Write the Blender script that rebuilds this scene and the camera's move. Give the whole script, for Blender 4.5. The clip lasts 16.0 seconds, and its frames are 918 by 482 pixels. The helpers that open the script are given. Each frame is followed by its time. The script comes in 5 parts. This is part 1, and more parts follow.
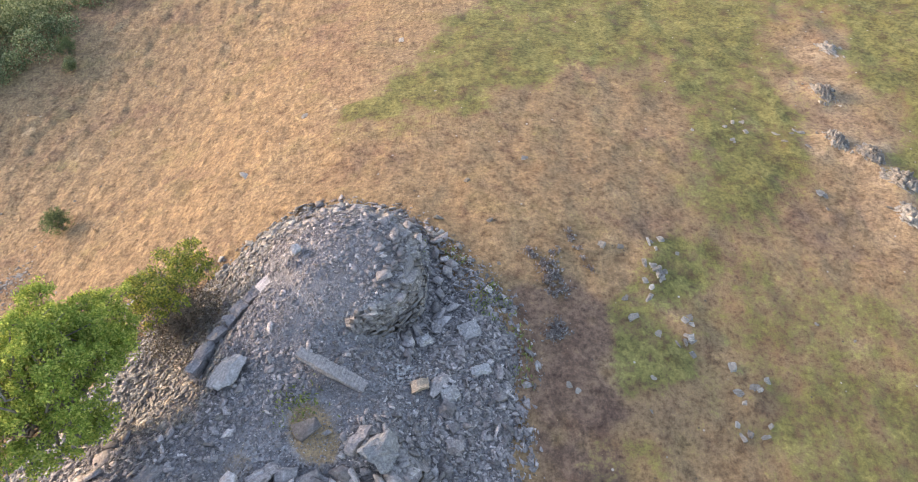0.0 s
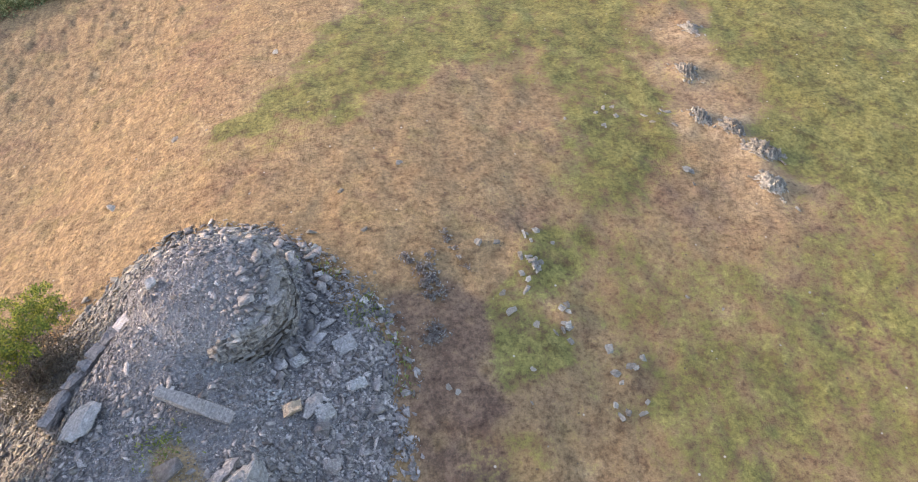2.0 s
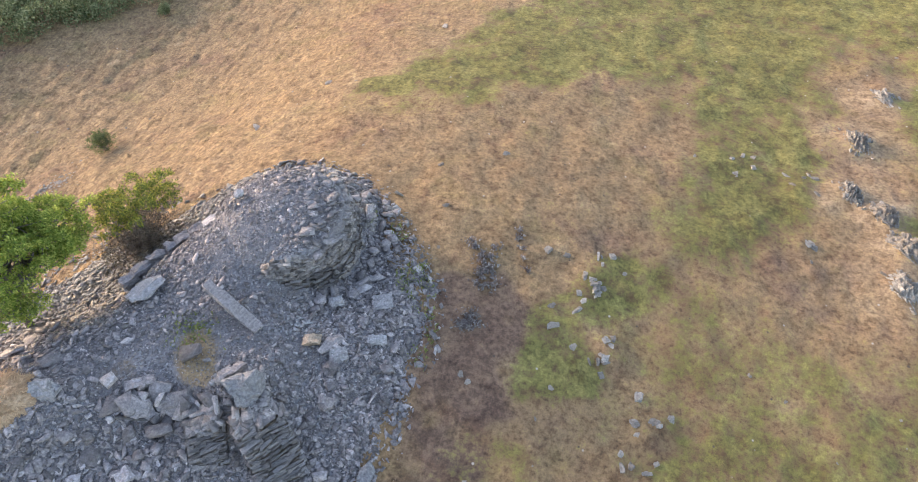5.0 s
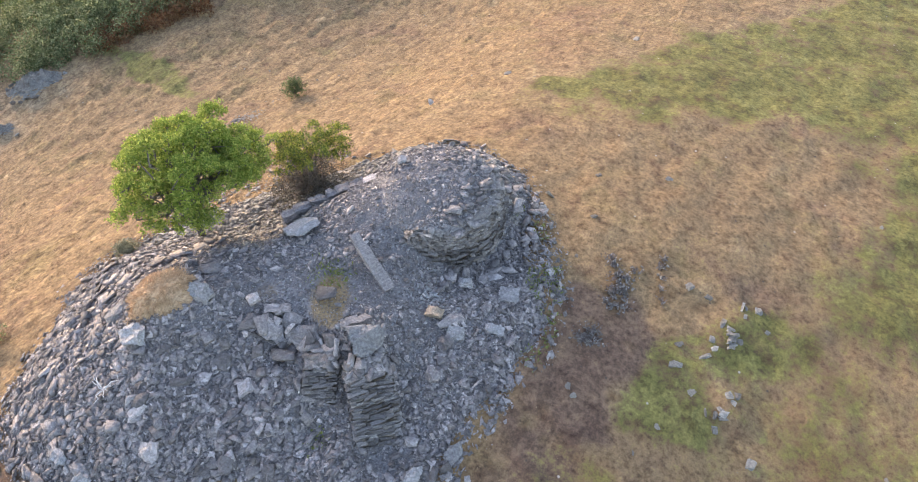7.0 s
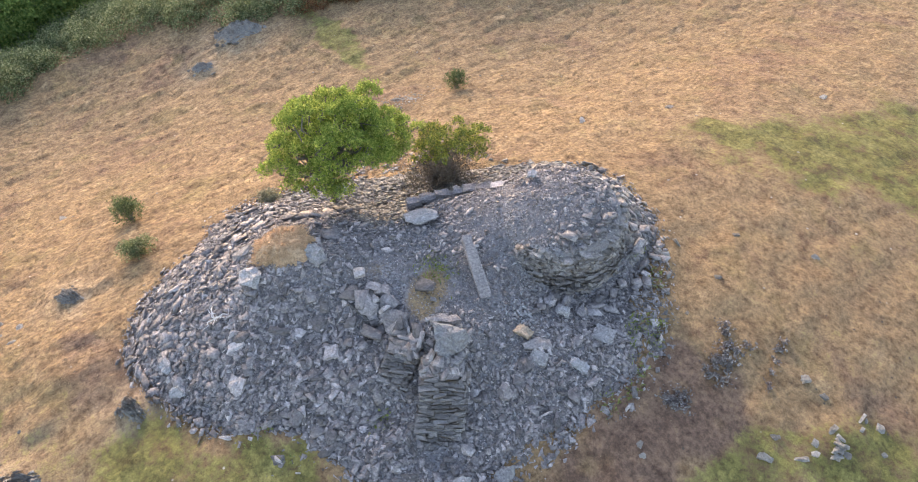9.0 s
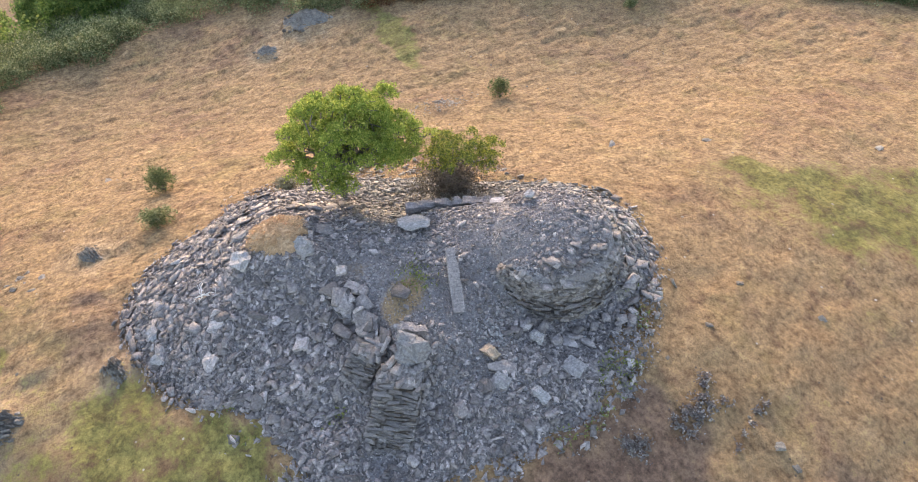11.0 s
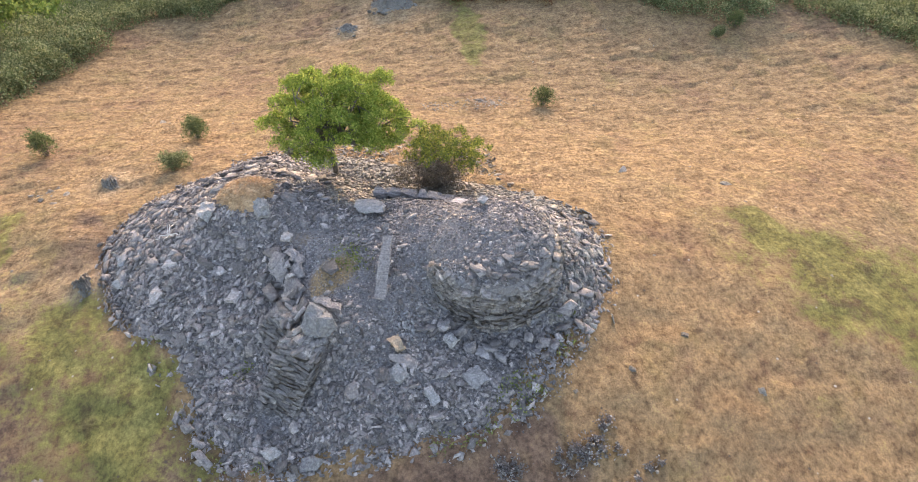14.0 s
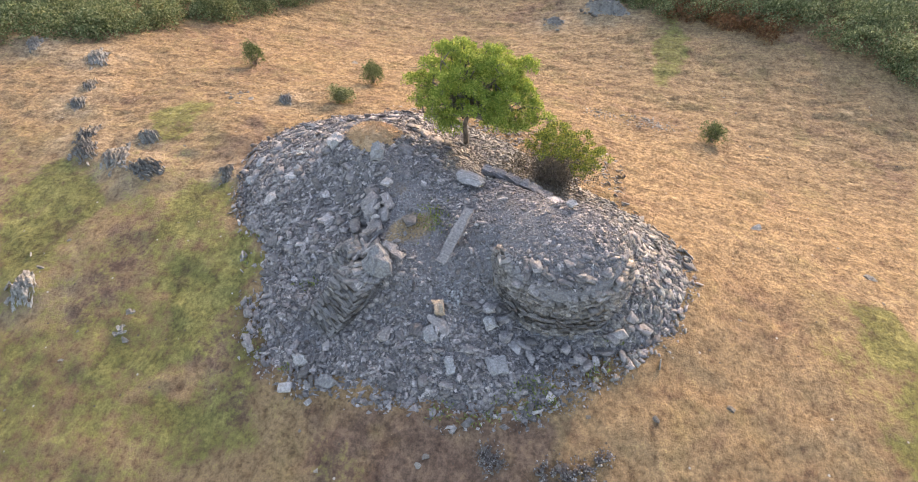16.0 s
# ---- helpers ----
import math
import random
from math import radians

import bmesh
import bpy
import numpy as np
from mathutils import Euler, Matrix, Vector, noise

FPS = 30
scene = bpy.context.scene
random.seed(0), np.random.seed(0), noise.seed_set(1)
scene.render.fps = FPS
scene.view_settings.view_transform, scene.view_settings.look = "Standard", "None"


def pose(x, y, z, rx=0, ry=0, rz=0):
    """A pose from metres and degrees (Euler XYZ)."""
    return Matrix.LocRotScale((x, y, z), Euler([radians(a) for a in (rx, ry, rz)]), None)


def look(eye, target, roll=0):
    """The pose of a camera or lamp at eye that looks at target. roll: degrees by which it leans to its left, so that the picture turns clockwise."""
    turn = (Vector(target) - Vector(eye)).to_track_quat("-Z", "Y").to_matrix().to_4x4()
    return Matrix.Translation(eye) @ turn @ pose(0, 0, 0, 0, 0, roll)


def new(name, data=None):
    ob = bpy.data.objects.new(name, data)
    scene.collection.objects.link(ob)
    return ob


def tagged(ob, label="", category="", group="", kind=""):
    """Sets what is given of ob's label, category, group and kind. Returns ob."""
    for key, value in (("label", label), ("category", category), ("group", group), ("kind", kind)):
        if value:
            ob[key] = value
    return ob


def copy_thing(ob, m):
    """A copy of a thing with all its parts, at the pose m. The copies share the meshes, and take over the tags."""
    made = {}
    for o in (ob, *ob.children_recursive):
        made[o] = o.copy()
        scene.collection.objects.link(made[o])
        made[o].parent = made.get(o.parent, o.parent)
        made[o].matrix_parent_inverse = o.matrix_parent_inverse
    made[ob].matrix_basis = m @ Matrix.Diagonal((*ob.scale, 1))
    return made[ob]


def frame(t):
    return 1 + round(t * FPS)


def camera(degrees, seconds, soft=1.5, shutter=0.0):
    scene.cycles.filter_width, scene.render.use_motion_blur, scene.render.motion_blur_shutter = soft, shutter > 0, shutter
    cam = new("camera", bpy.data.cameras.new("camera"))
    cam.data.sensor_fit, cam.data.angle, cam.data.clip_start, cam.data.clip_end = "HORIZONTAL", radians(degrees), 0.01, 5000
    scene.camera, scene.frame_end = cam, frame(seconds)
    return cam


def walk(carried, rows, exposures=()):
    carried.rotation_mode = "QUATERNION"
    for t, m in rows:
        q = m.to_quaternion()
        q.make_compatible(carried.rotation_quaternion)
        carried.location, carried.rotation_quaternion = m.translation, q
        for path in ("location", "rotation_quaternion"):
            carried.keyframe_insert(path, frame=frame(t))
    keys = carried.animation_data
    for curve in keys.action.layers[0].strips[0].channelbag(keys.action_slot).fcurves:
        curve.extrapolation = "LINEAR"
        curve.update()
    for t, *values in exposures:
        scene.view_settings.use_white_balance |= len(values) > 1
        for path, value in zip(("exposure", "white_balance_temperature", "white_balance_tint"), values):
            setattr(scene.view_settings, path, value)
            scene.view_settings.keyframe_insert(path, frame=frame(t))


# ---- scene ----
cam = camera(72.1, 16.0, soft=0.95)
# seconds, eye x y z, heading, pitch
PATH = [
    (0.0, 0.000, 0.000, 14.000, 0.00, -49.05),
    (0.5, 0.451, 0.043, 13.999, -1.40, -49.08),
    (1.0, 0.989, 0.082, 14.015, -5.62, -49.13),
    (1.5, 1.533, 0.116, 14.022, -7.53, -49.12),
    (2.0, 2.128, 0.134, 14.024, -8.12, -49.14),
    (2.5, 2.768, 0.132, 14.011, -8.48, -49.17),
    (3.0, 3.439, 0.115, 13.994, -8.78, -49.17),
    (3.2, 3.714, 0.113, 13.987, -8.87, -49.17),
    (5.3, 5.191, -0.064, 13.899, 18.72, -49.07),
    (5.5, 5.175, -0.112, 13.869, 20.65, -49.07),
    (6.0, 5.165, -0.141, 13.862, 22.43, -49.06),
    (6.5, 5.115, -0.168, 13.875, 25.47, -49.05),
    (7.0, 5.059, -0.193, 13.906, 33.15, -49.05),
    (7.5, 5.032, -0.177, 13.947, 40.96, -49.01),
    (8.0, 5.066, -0.090, 14.012, 43.84, -49.02),
    (8.5, 5.192, 0.146, 14.091, 47.18, -49.04),
    (9.0, 5.397, 0.497, 14.159, 51.69, -49.04),
    (9.2, 5.481, 0.643, 14.171, 53.37, -49.04),
    (11.3, 6.767, 3.207, 14.416, 61.94, -49.09),
    (11.5, 6.919, 3.509, 14.412, 62.13, -49.09),
    (12.0, 7.259, 4.253, 14.424, 63.26, -49.10),
    (12.5, 7.587, 4.999, 14.433, 65.28, -49.09),
    (13.0, 7.917, 5.795, 14.434, 68.13, -49.09),
    (13.5, 8.220, 6.581, 14.428, 71.42, -49.07),
    (14.0, 8.495, 7.360, 14.426, 76.63, -49.05),
    (14.5, 8.740, 8.133, 14.422, 83.28, -49.04),
    (15.0, 8.950, 8.910, 14.405, 90.55, -48.99),
    (15.5, 9.115, 9.700, 14.373, 96.80, -48.95),
    (16.0, 9.228, 10.498, 14.334, 101.42, -48.94),
]
EXPOSURE, KELVIN, TINT = 2.15, 7000, 21
walk(cam, [(t, pose(x, y, z, 90 + pitch, 0, yaw)) for t, x, y, z, yaw, pitch in PATH], [(0.0, EXPOSURE, KELVIN - 100, TINT), (7.5, EXPOSURE, KELVIN - 150, TINT), (12.0, EXPOSURE, KELVIN + 250, TINT), (16.0, EXPOSURE, KELVIN + 400, TINT)])

# ---- light: low western sun, clear sky ----
SUN_ELEV, SUN_WAY = 15.5, Vector((0.96, -0.28, 0.0)).normalized()
world = bpy.data.worlds.new("sky")
world.use_nodes = True
scene.world = world
wn = world.node_tree
sky = wn.nodes.new("ShaderNodeTexSky")
sky.sky_type, sky.sun_disc = "NISHITA", False
sky.sun_elevation, sky.sun_rotation = radians(SUN_ELEV), math.atan2(-SUN_WAY.x, -SUN_WAY.y)
wn.links.new(sky.outputs[0], wn.nodes["Background"].inputs[0])
wn.nodes["Background"].inputs[1].default_value = 0.15
sun = bpy.data.lights.new("sun", "SUN")
sun.energy, sun.angle, sun.color = 0.8, radians(2.0), (1.0, 0.88, 0.74)
ray_dir = SUN_WAY * math.cos(radians(SUN_ELEV)) - Vector((0, 0, math.sin(radians(SUN_ELEV))))
new("sun", sun).matrix_world = look((-60, 20, 40), Vector((-60, 20, 40)) + ray_dir)

# ---- relief of the place ----
GROUND_W = [-3.56, 0.84, -0.18, -1.49, -1.77, 0.64, 0.67, -0.87, 0.36, -1.32, -1.02, 0.44, 1.8, -0.19, -0.35, 0.1, -0.03, -1.21, 1.6, 0.57, 0.17, 0.52, 0.5, -1.8, 1.5, -0.56, 0.52]


def ground_z(x, y):
    """Height of the hillside: a sloping plane with broad swells."""
    x, y = np.asarray(x, float), np.asarray(y, float)
    z = GROUND_W[0] + GROUND_W[1] * x / 10 + GROUND_W[2] * y / 10
    k = 3
    for b in (-6, 6, 18, 30):
        for a in (-38, -27, -16, -5, 6, 17):
            z = z + GROUND_W[k] * np.exp(-((x - a) ** 2 + (y - b) ** 2) / 162.0)
            k += 1
    r = np.hypot(x + 3, y - 8) + 1e-6
    past = np.maximum(0, r - 36) * np.clip(-(x + 3) / r * 2 - 0.2, 0, 1)
    z = z - 0.22 * np.exp(-((x - 0.1) ** 2 + (y - 3.9) ** 2) / 0.9)
    return z - 0.6 * past * past / (past + 6) * np.exp(-np.maximum(0, r - 150) / 200)


HEAP_W = [-0.2, 0.99, -1.22, -0.6, -0.43, 0.22, -0.23, -0.92, 2.27, 0.62, -1.77, -0.49, 1.03, -3.98, -4.86, -0.25, 1.81, -0.26, 3.44, -0.43, -0.07, 1.08, 2.87, 3.25, -0.79, -2.86, 0.12, -2.39]


def bump(x, y, cx, cy, r, h):
    return h * np.exp(-((x - cx) ** 2 + (y - cy) ** 2) / (2 * r * r))


APRON_Y, APRON_X = (2.5, 3.2, 4.5, 5.1, 6.2, 7.9, 8.9, 9.8, 11, 12.4, 13.5), (-12.2, -12.5, -12.5, -12.4, -12.1, -11.4, -10.8, -9.9, -9.0, -8.0, -7.0)


def heap_z(x, y):
    """Height of the spoil heap: a smooth swell, a step down behind the kerb of blocks, some humps."""
    x, y = np.asarray(x, float), np.asarray(y, float)
    u, v = (x + 4) / 8, (y - 7) / 8
    z, k = 0 * u, 0
    for i in range(7):
        for j in range(7 - i):
            z = z + HEAP_W[k] * u ** i * v ** j
            k += 1
    step = 1 / (1 + np.exp((x + 6.55 - 0.62 * (y - 8.9) * (y > 8.9)) / 0.12))
    step = step / (1 + np.exp(-(y - 6.9) / 0.25)) / (1 + np.exp((y - 11.8) / 0.4))
    z = z - 0.45 * step
    z = z + bump(x, y, -7.5, 3.9, 0.8, 0.3) + bump(x, y, -4.6, 10.3, 0.9, 0.42) + bump(x, y, -1.9, 6.1, 0.6, 0.25)
    z = z + bump(x, y, -6.2, 4.6, 0.6, 0.2) - bump(x, y, -4.6, 3.4, 0.7, 0.25) - bump(x, y, -3.75, 4.75, 0.3, 0.3) - bump(x, y, -0.9, 10.2, 0.9, 0.55) - bump(x, y, -0.85, 12.2, 0.7, 0.28) - bump(x, y, -0.6, 11.3, 0.5, 0.1) - bump(x, y, -1.7, 9.1, 0.55, 0.2) + bump(x, y, 1.2, 4.6, 0.8, 0.15) + bump(x, y, -0.9, 2.6, 0.8, 0.15) - bump(x, y, -0.1, 4.0, 0.4, 0.05) + bump(x, y, 0.0, 3.3, 0.7, 0.14) + bump(x, y, 1.3, 5.8, 0.5, 0.1) + bump(x, y, 0.9, 9.5, 1.0, 0.12)
    z = z + bump(x, y, -7.7, 3.7, 1.1, 0.38) + bump(x, y, -2.15, 5.75, 0.5, 0.34) + bump(x, y, -3.2, 6.2, 0.5, 0.2) - bump(x, y, 0.05, 4.05, 0.55, 0.3) - bump(x, y, -1.75, 3.45, 0.45, 0.3) + bump(x, y, -11.3, 4.4, 0.9, 0.3)
    # thin apron of spoil running down to the western turf, past the tree
    d = x - np.interp(y, APRON_Y, APRON_X)
    z = np.maximum(z, ground_z(x, y) + 0.24 * np.tanh(d / 0.6) - 3 * np.maximum(0, 2.8 - y) - 3 * np.maximum(0, y - 13.3) - 3 * np.maximum(0, x + 6))
    # rubble filling of the round stump: a low dome that runs out over the platform to the west
    r = np.hypot(x + 3.15, y - 11.15)
    dome = 0.74 - 0.1 * r * r + 0.07 * (y - 11.15) - 0.03 * (x + 3.15)
    ang = np.arctan2(y - 11.15, x + 3.15)
    open_side = 1 - 1 / (1 + np.exp(-(ang + 1.42) / 0.06)) / (1 + np.exp((ang - 1.75) / 0.1))
    return np.maximum(z, dome - 9 * np.maximum(0, r - 1.84) * (1 - open_side) - 0.55 * np.maximum(0, r - 1.5) * open_side)


def heap_rough(x, y):
    return 0.02 * wave_noise(x, y, 0.6, 31) + 0.04 * wave_noise(x, y, 1.7, 32)


def surface_z(x, y):
    return np.maximum(ground_z(x, y), heap_z(x, y))


# rock outcrops: place, spread, pieces, height, strike
OUTCROPS = ((15.2, 22.0, 0.62, 7, 0.4, 100), (14.6, 18.9, 0.5, 6, 0.4, 95), (16.15, 16.6, 0.68, 9, 0.5, 130), (15.7, 14.9, 0.62, 9, 0.45, 120), (16.7, 25.3, 0.6, 6, 0.25, 110))
OUTCROPS += ((15.6, 18.0, 0.6, 6, 0.4, 120), (13.0, 18.9, 0.4, 4, 0.2, 90), (12.9, 16.2, 0.4, 4, 0.2, 100), (8.3, 8.1, 0.5, 6, 0.2, 60), (6.4, 12.9, 0.55, 7, 0.14, 70))
OUTCROPS += ((7.0, 10.2, 0.4, 5, 0.16, 60), (6.2, 12.2, 0.4, 5, 0.12, 60), (11.0, 19.6, 0.45, 4, 0.14, 40), (-8.3, -9.2, 0.7, 8, 0.4, 20), (-6.9, -6.9, 0.8, 10, 0.45, 15))
OUTCROPS += ((-6.3, -5.2, 0.75, 9, 0.5, 70), (-6.5, -1.75, 0.45, 5, 0.35, 20), (-0.3, -6.3, 0.7, 8, 0.4, 30), (0.5, -2.05, 0.35, 5, 0.2, 30), (-15.6, -14.0, 0.9, 7, 0.4, 30))
OUTCROPS += ((-33.0, 12.3, 1.3, 18, 0.7, 60), (-31.6, 9.0, 0.7, 5, 0.35, 60), (-7.2, -8.5, 0.7, 8, 0.4, 40), (-8.4, -6.3, 0.5, 6, 0.4, 60), (-10.7, -11.5, 0.55, 5, 0.35, 30), (-12.5, -12.1, 0.5, 5, 0.35, 30))
OUTCROPS += ((-12.7, -4.6, 0.5, 6, 0.22, 20), (-12.8, -2.1, 0.45, 5, 0.3, 30), (-16.1, -18.0, 0.7, 6, 0.35, 30))


def turf_z(x, y):
    """The slope with its hummocks and tussocks."""
    near = np.exp(-np.maximum(0, np.hypot(x + 8, y - 10) - 45) / 12)
    rough = 0.05 * wave_noise(x, y, 1.6, 11) + 0.09 * wave_noise(x, y, 5.0, 12) + 0.03 * wave_noise(x * 1.4 + y * 0.5, y * 0.8 - x * 0.3, 0.8, 13)
    rough = rough + (0.042 * wave_noise(x * 1.2, y * 0.3, 1.0, 14) + 0.05 * wave_noise(x * 1.1 + 0.2 * y, y * 0.45, 0.5, 16) + 0.04 * wave_noise(x, y * 0.35, 2.6, 15)) / (1 + np.exp(np.minimum(x + 7, 40)))
    for ox, oy, r, n, h, st in OUTCROPS:
        rough = rough + bump(x, y, ox - 0.15, oy + 0.05, r * 0.75, h * 0.55)
    return ground_z(x, y) + near * rough


GREEN = [(7.3, 12.6, 1.3, 1.3, 0.75), (5.7, 9.6, 0.9, 0.9, 0.65), (5.8, 11.2, 0.8, 1.2, 0.5), (11, 8, 2.5, 1.8, 0.45), (4, 6.5, 1.0, 0.5, 0.5), (-3.6, -2.1, 2.4, 1.6, 0.7), (-1.8, 0.0, 2.0, 1.2, 0.72),
         (1.5, 2.4, 1.4, 1.0, 0.65), (0.4, 0.2, 1.3, 1.5, 0.6), (2.5, -1.2, 1.5, 1.0, 0.6), (3.4, 1.5, 1.0, 2, 0.6), (-27, 16.3, 4, 0.8, 0.7), (-10, -6, 1.8, 0.9, 0.7), (-3.8, -7.7, 2.5, 1.5, 0.8), (-3.4, 21.2, 1.2, 0.7, 0.9)]


LATTICE = np.random.RandomState(3).uniform(-1, 1, (256, 256))


def lattice(x, y, scale, seed):
    fx, fy = np.asarray(x, float) / scale + seed * 17.31, np.asarray(y, float) / scale + seed * 5.77
    ix, iy = np.floor(fx).astype(int), np.floor(fy).astype(int)
    u, v = fx - ix, fy - iy
    u, v = u * u * (3 - 2 * u), v * v * (3 - 2 * v)
    g = lambda p, q: LATTICE[p % 256, q % 256]
    return (g(ix, iy) * (1 - u) + g(ix + 1, iy) * u) * (1 - v) + (g(ix, iy + 1) * (1 - u) + g(ix + 1, iy + 1) * u) * v


def wave_noise(x, y, scale, seed):
    """Smooth noise, about -1 to 1."""
    c, s = math.cos(seed), math.sin(seed)
    x, y = x * c - y * s, x * s + y * c
    return lattice(x, y, scale * 0.6, seed) + 0.5 * lattice(y, -x, scale * 0.3, seed + 0.5)


def rise(v):
    return 1 / (1 + np.exp(-np.clip(v, -30, 30)))


def greenness(x, y):
    """How green the turf is: broad olive stretches, greener patches, and dry strips along the rock ridges."""
    x, y = np.asarray(x, float), np.asarray(y, float)
    wx, wy = x + 0.8 * wave_noise(x, y, 3.0, 1), y + 0.8 * wave_noise(x, y, 3.0, 2)
    g = np.zeros_like(x)
    for cx, cy, rx, ry, s in GREEN:
        d = ((wx - cx) / rx) ** 2 + ((wy - cy) / ry) ** 2
        g = np.maximum(g, s * np.clip(1.4 - 0.7 * d, 0, 1))
    north = rise((wx + 4.8 - 0.53 * (wy - 20.5)) / 0.4) * rise((wy - 20.4 - 0.75 * np.clip(wx, 0, 5)) / 0.6)
    lane = rise((wx - 8.6) / 0.5) * rise((wy - 14.0) / 1.0)
    east = rise((wx - 16.5) / 0.8) * (0.45 + 0.55 * rise((wy - 13.5) / 1.0))
    olive = rise((wx - 8.0) / 0.8) * rise((13.5 - wy) / 1.0)
    south = rise((1.5 - wy) / 1.5) * rise((wx + 6) / 1.5)
    base = np.maximum.reduce([0.72 * north, 0.72 * lane, 0.85 * east, 0.42 * olive, 0.42 * south])
    ridge = np.exp(-(np.abs(wx - 14.1 - 0.17 * (wy - 13)) / (2.1 + 0.3 * rise(15 - wy))) ** 4) * rise((wy - 12.2) / 0.6) * rise((29 - wy) / 1.5)
    g = np.maximum(g, base) * (1 - 0.9 * ridge) * (1 - 0.5 * worn(x, y))
    return np.clip(g * (0.95 + 0.3 * wave_noise(x, y, 1.6, 3) + 0.2 * wave_noise(x, y, 0.6, 7)) + 0.1 * wave_noise(x, y, 3.5, 4), 0, 1)


def worn(x, y):
    """Where the turf is trodden brown."""
    wx, wy = x + 0.7 * wave_noise(x, y, 2.0, 51), y + 0.7 * wave_noise(x, y, 2.0, 52)
    w = 0 * wx
    for cx, cy, rx, ry, s in ((3.0, 8.8, 1.7, 3.6, 1.0), (4.8, 16.4, 3.6, 2.2, 0.2), (6.0, 7.4, 2.2, 0.9, 0.35), (1.2, 2.4, 1.6, 1.0, 0.7), (-8.5, -2.0, 2.5, 1.2, 0.6), (12.4, 14.5, 1.4, 2.5, 0.5), (-2.5, -3.5, 2.5, 1.2, 0.6), (-0.8, -3.9, 2.2, 1.3, 0.7), (0.6, 1.2, 1.6, 0.7, 0.6)):
        w = np.maximum(w, s * np.clip(1.4 - ((wx - cx) / rx) ** 2 - ((wy - cy) / ry) ** 2, 0, 1))
    return np.clip(w * (0.9 + 0.4 * wave_noise(x, y, 0.9, 53)), 0, 1)


def combed(x, y):
    """Where the grass stands long and lies in waves: the western slope, less so the ground east of the heap."""
    wx = x + 1.5 * wave_noise(x, y, 4.0, 55)
    return np.clip(0.12 + 0.88 * rise(-(wx + 4.5 - 0.45 * np.maximum(0, y - 14)) / 1.5), 0, 1) * (1 - 0.5 * greenness(x, y))


def bleached(x, y):
    """Pale dead grass round the rock outcrops and along the brow of the western slope."""
    w = 0 * np.asarray(x, float)
    for ox, oy, r, n, h, st in OUTCROPS:
        w = np.maximum(w, np.clip(1.5 - np.hypot(x - ox, y - oy) / (1.6 * r + 0.5), 0, 1) * (h > 0.24))
    brow = np.exp(-((x + 7.0 - 0.6 * (y - 18)) / 1.3) ** 2) * rise((y - 13.5) / 1.5)
    return np.clip(np.maximum(w, 0.25 * brow) * (0.9 + 0.5 * wave_noise(x, y, 0.9, 57)), 0, 1)


POLES = ((-4.66, 4.47, -3.76, 4.77), (-2.43, 5.25, -1.53, 5.47))


# ---- mesh helpers ----
def mesh_np(name, verts, quads=None, tris=None, attrs=None, smooth=False):
    """A mesh from arrays of corners, quads and triangles."""
    me = bpy.data.meshes.new(name)
    verts = np.asarray(verts, np.float32).reshape(-1, 3)
    loops, starts, at = [], [], 0
    for f, k in ((quads, 4), (tris, 3)):
        if f is not None and len(f):
            f = np.asarray(f, np.int32).reshape(-1, k)
            loops.append(f.ravel())
            starts.append(at + np.arange(len(f), dtype=np.int32) * k)
            at += f.size
    loops, starts = np.concatenate(loops), np.concatenate(starts)
    me.vertices.add(len(verts))
    me.vertices.foreach_set("co", verts.ravel())
    me.loops.add(len(loops))
    me.loops.foreach_set("vertex_index", loops)
    me.polygons.add(len(starts))
    me.polygons.foreach_set("loop_start", starts)
    me.update(calc_edges=True)
    me.validate()
    if smooth:
        me.polygons.foreach_set("use_smooth", np.ones(len(starts), bool))
    for key, values in (attrs or {}).items():
        me.attributes.new(key, "FLOAT", "POINT").data.foreach_set("value", np.asarray(values, np.float32).ravel())
    return me


def put(name, me, material, parent=None, m=None, label=""):
    ob = new(name, me)
    if not me.materials:
        me.materials.append(material)
    if parent is not None:
        ob.parent = parent
    if m is not None:
        ob.matrix_basis = m
    return tagged(ob, label)


def thing(name, label, category, group="", kind="", m=None):
    ob = tagged(new(name), label, category, group, kind)
    if m is not None:
        ob.matrix_basis = m
    return ob


def rotations(n, rng, tilt, normals=None):
    """n rotation matrices: any turn about the upright, then a lean of about tilt radians, laid on the normals if given."""
    a, b, c = rng.uniform(0, 6.283, n), rng.normal(0, tilt, n), rng.normal(0, tilt, n)
    z, o = np.zeros(n), np.ones(n)
    rz = np.stack([np.cos(a), -np.sin(a), z, np.sin(a), np.cos(a), z, z, z, o], 1).reshape(n, 3, 3)
    rx = np.stack([o, z, z, z, np.cos(b), -np.sin(b), z, np.sin(b), np.cos(b)], 1).reshape(n, 3, 3)
    ry = np.stack([np.cos(c), z, np.sin(c), z, o, z, -np.sin(c), z, np.cos(c)], 1).reshape(n, 3, 3)
    r = rx @ ry @ rz
    if normals is not None:
        w = normals / np.linalg.norm(normals, axis=1, keepdims=True)
        u = np.cross(np.tile([0.0, 1.0, 0.0], (n, 1)), w)
        u /= np.linalg.norm(u, axis=1, keepdims=True)
        r = np.stack([u, np.cross(w, u), w], 2) @ r
    return r


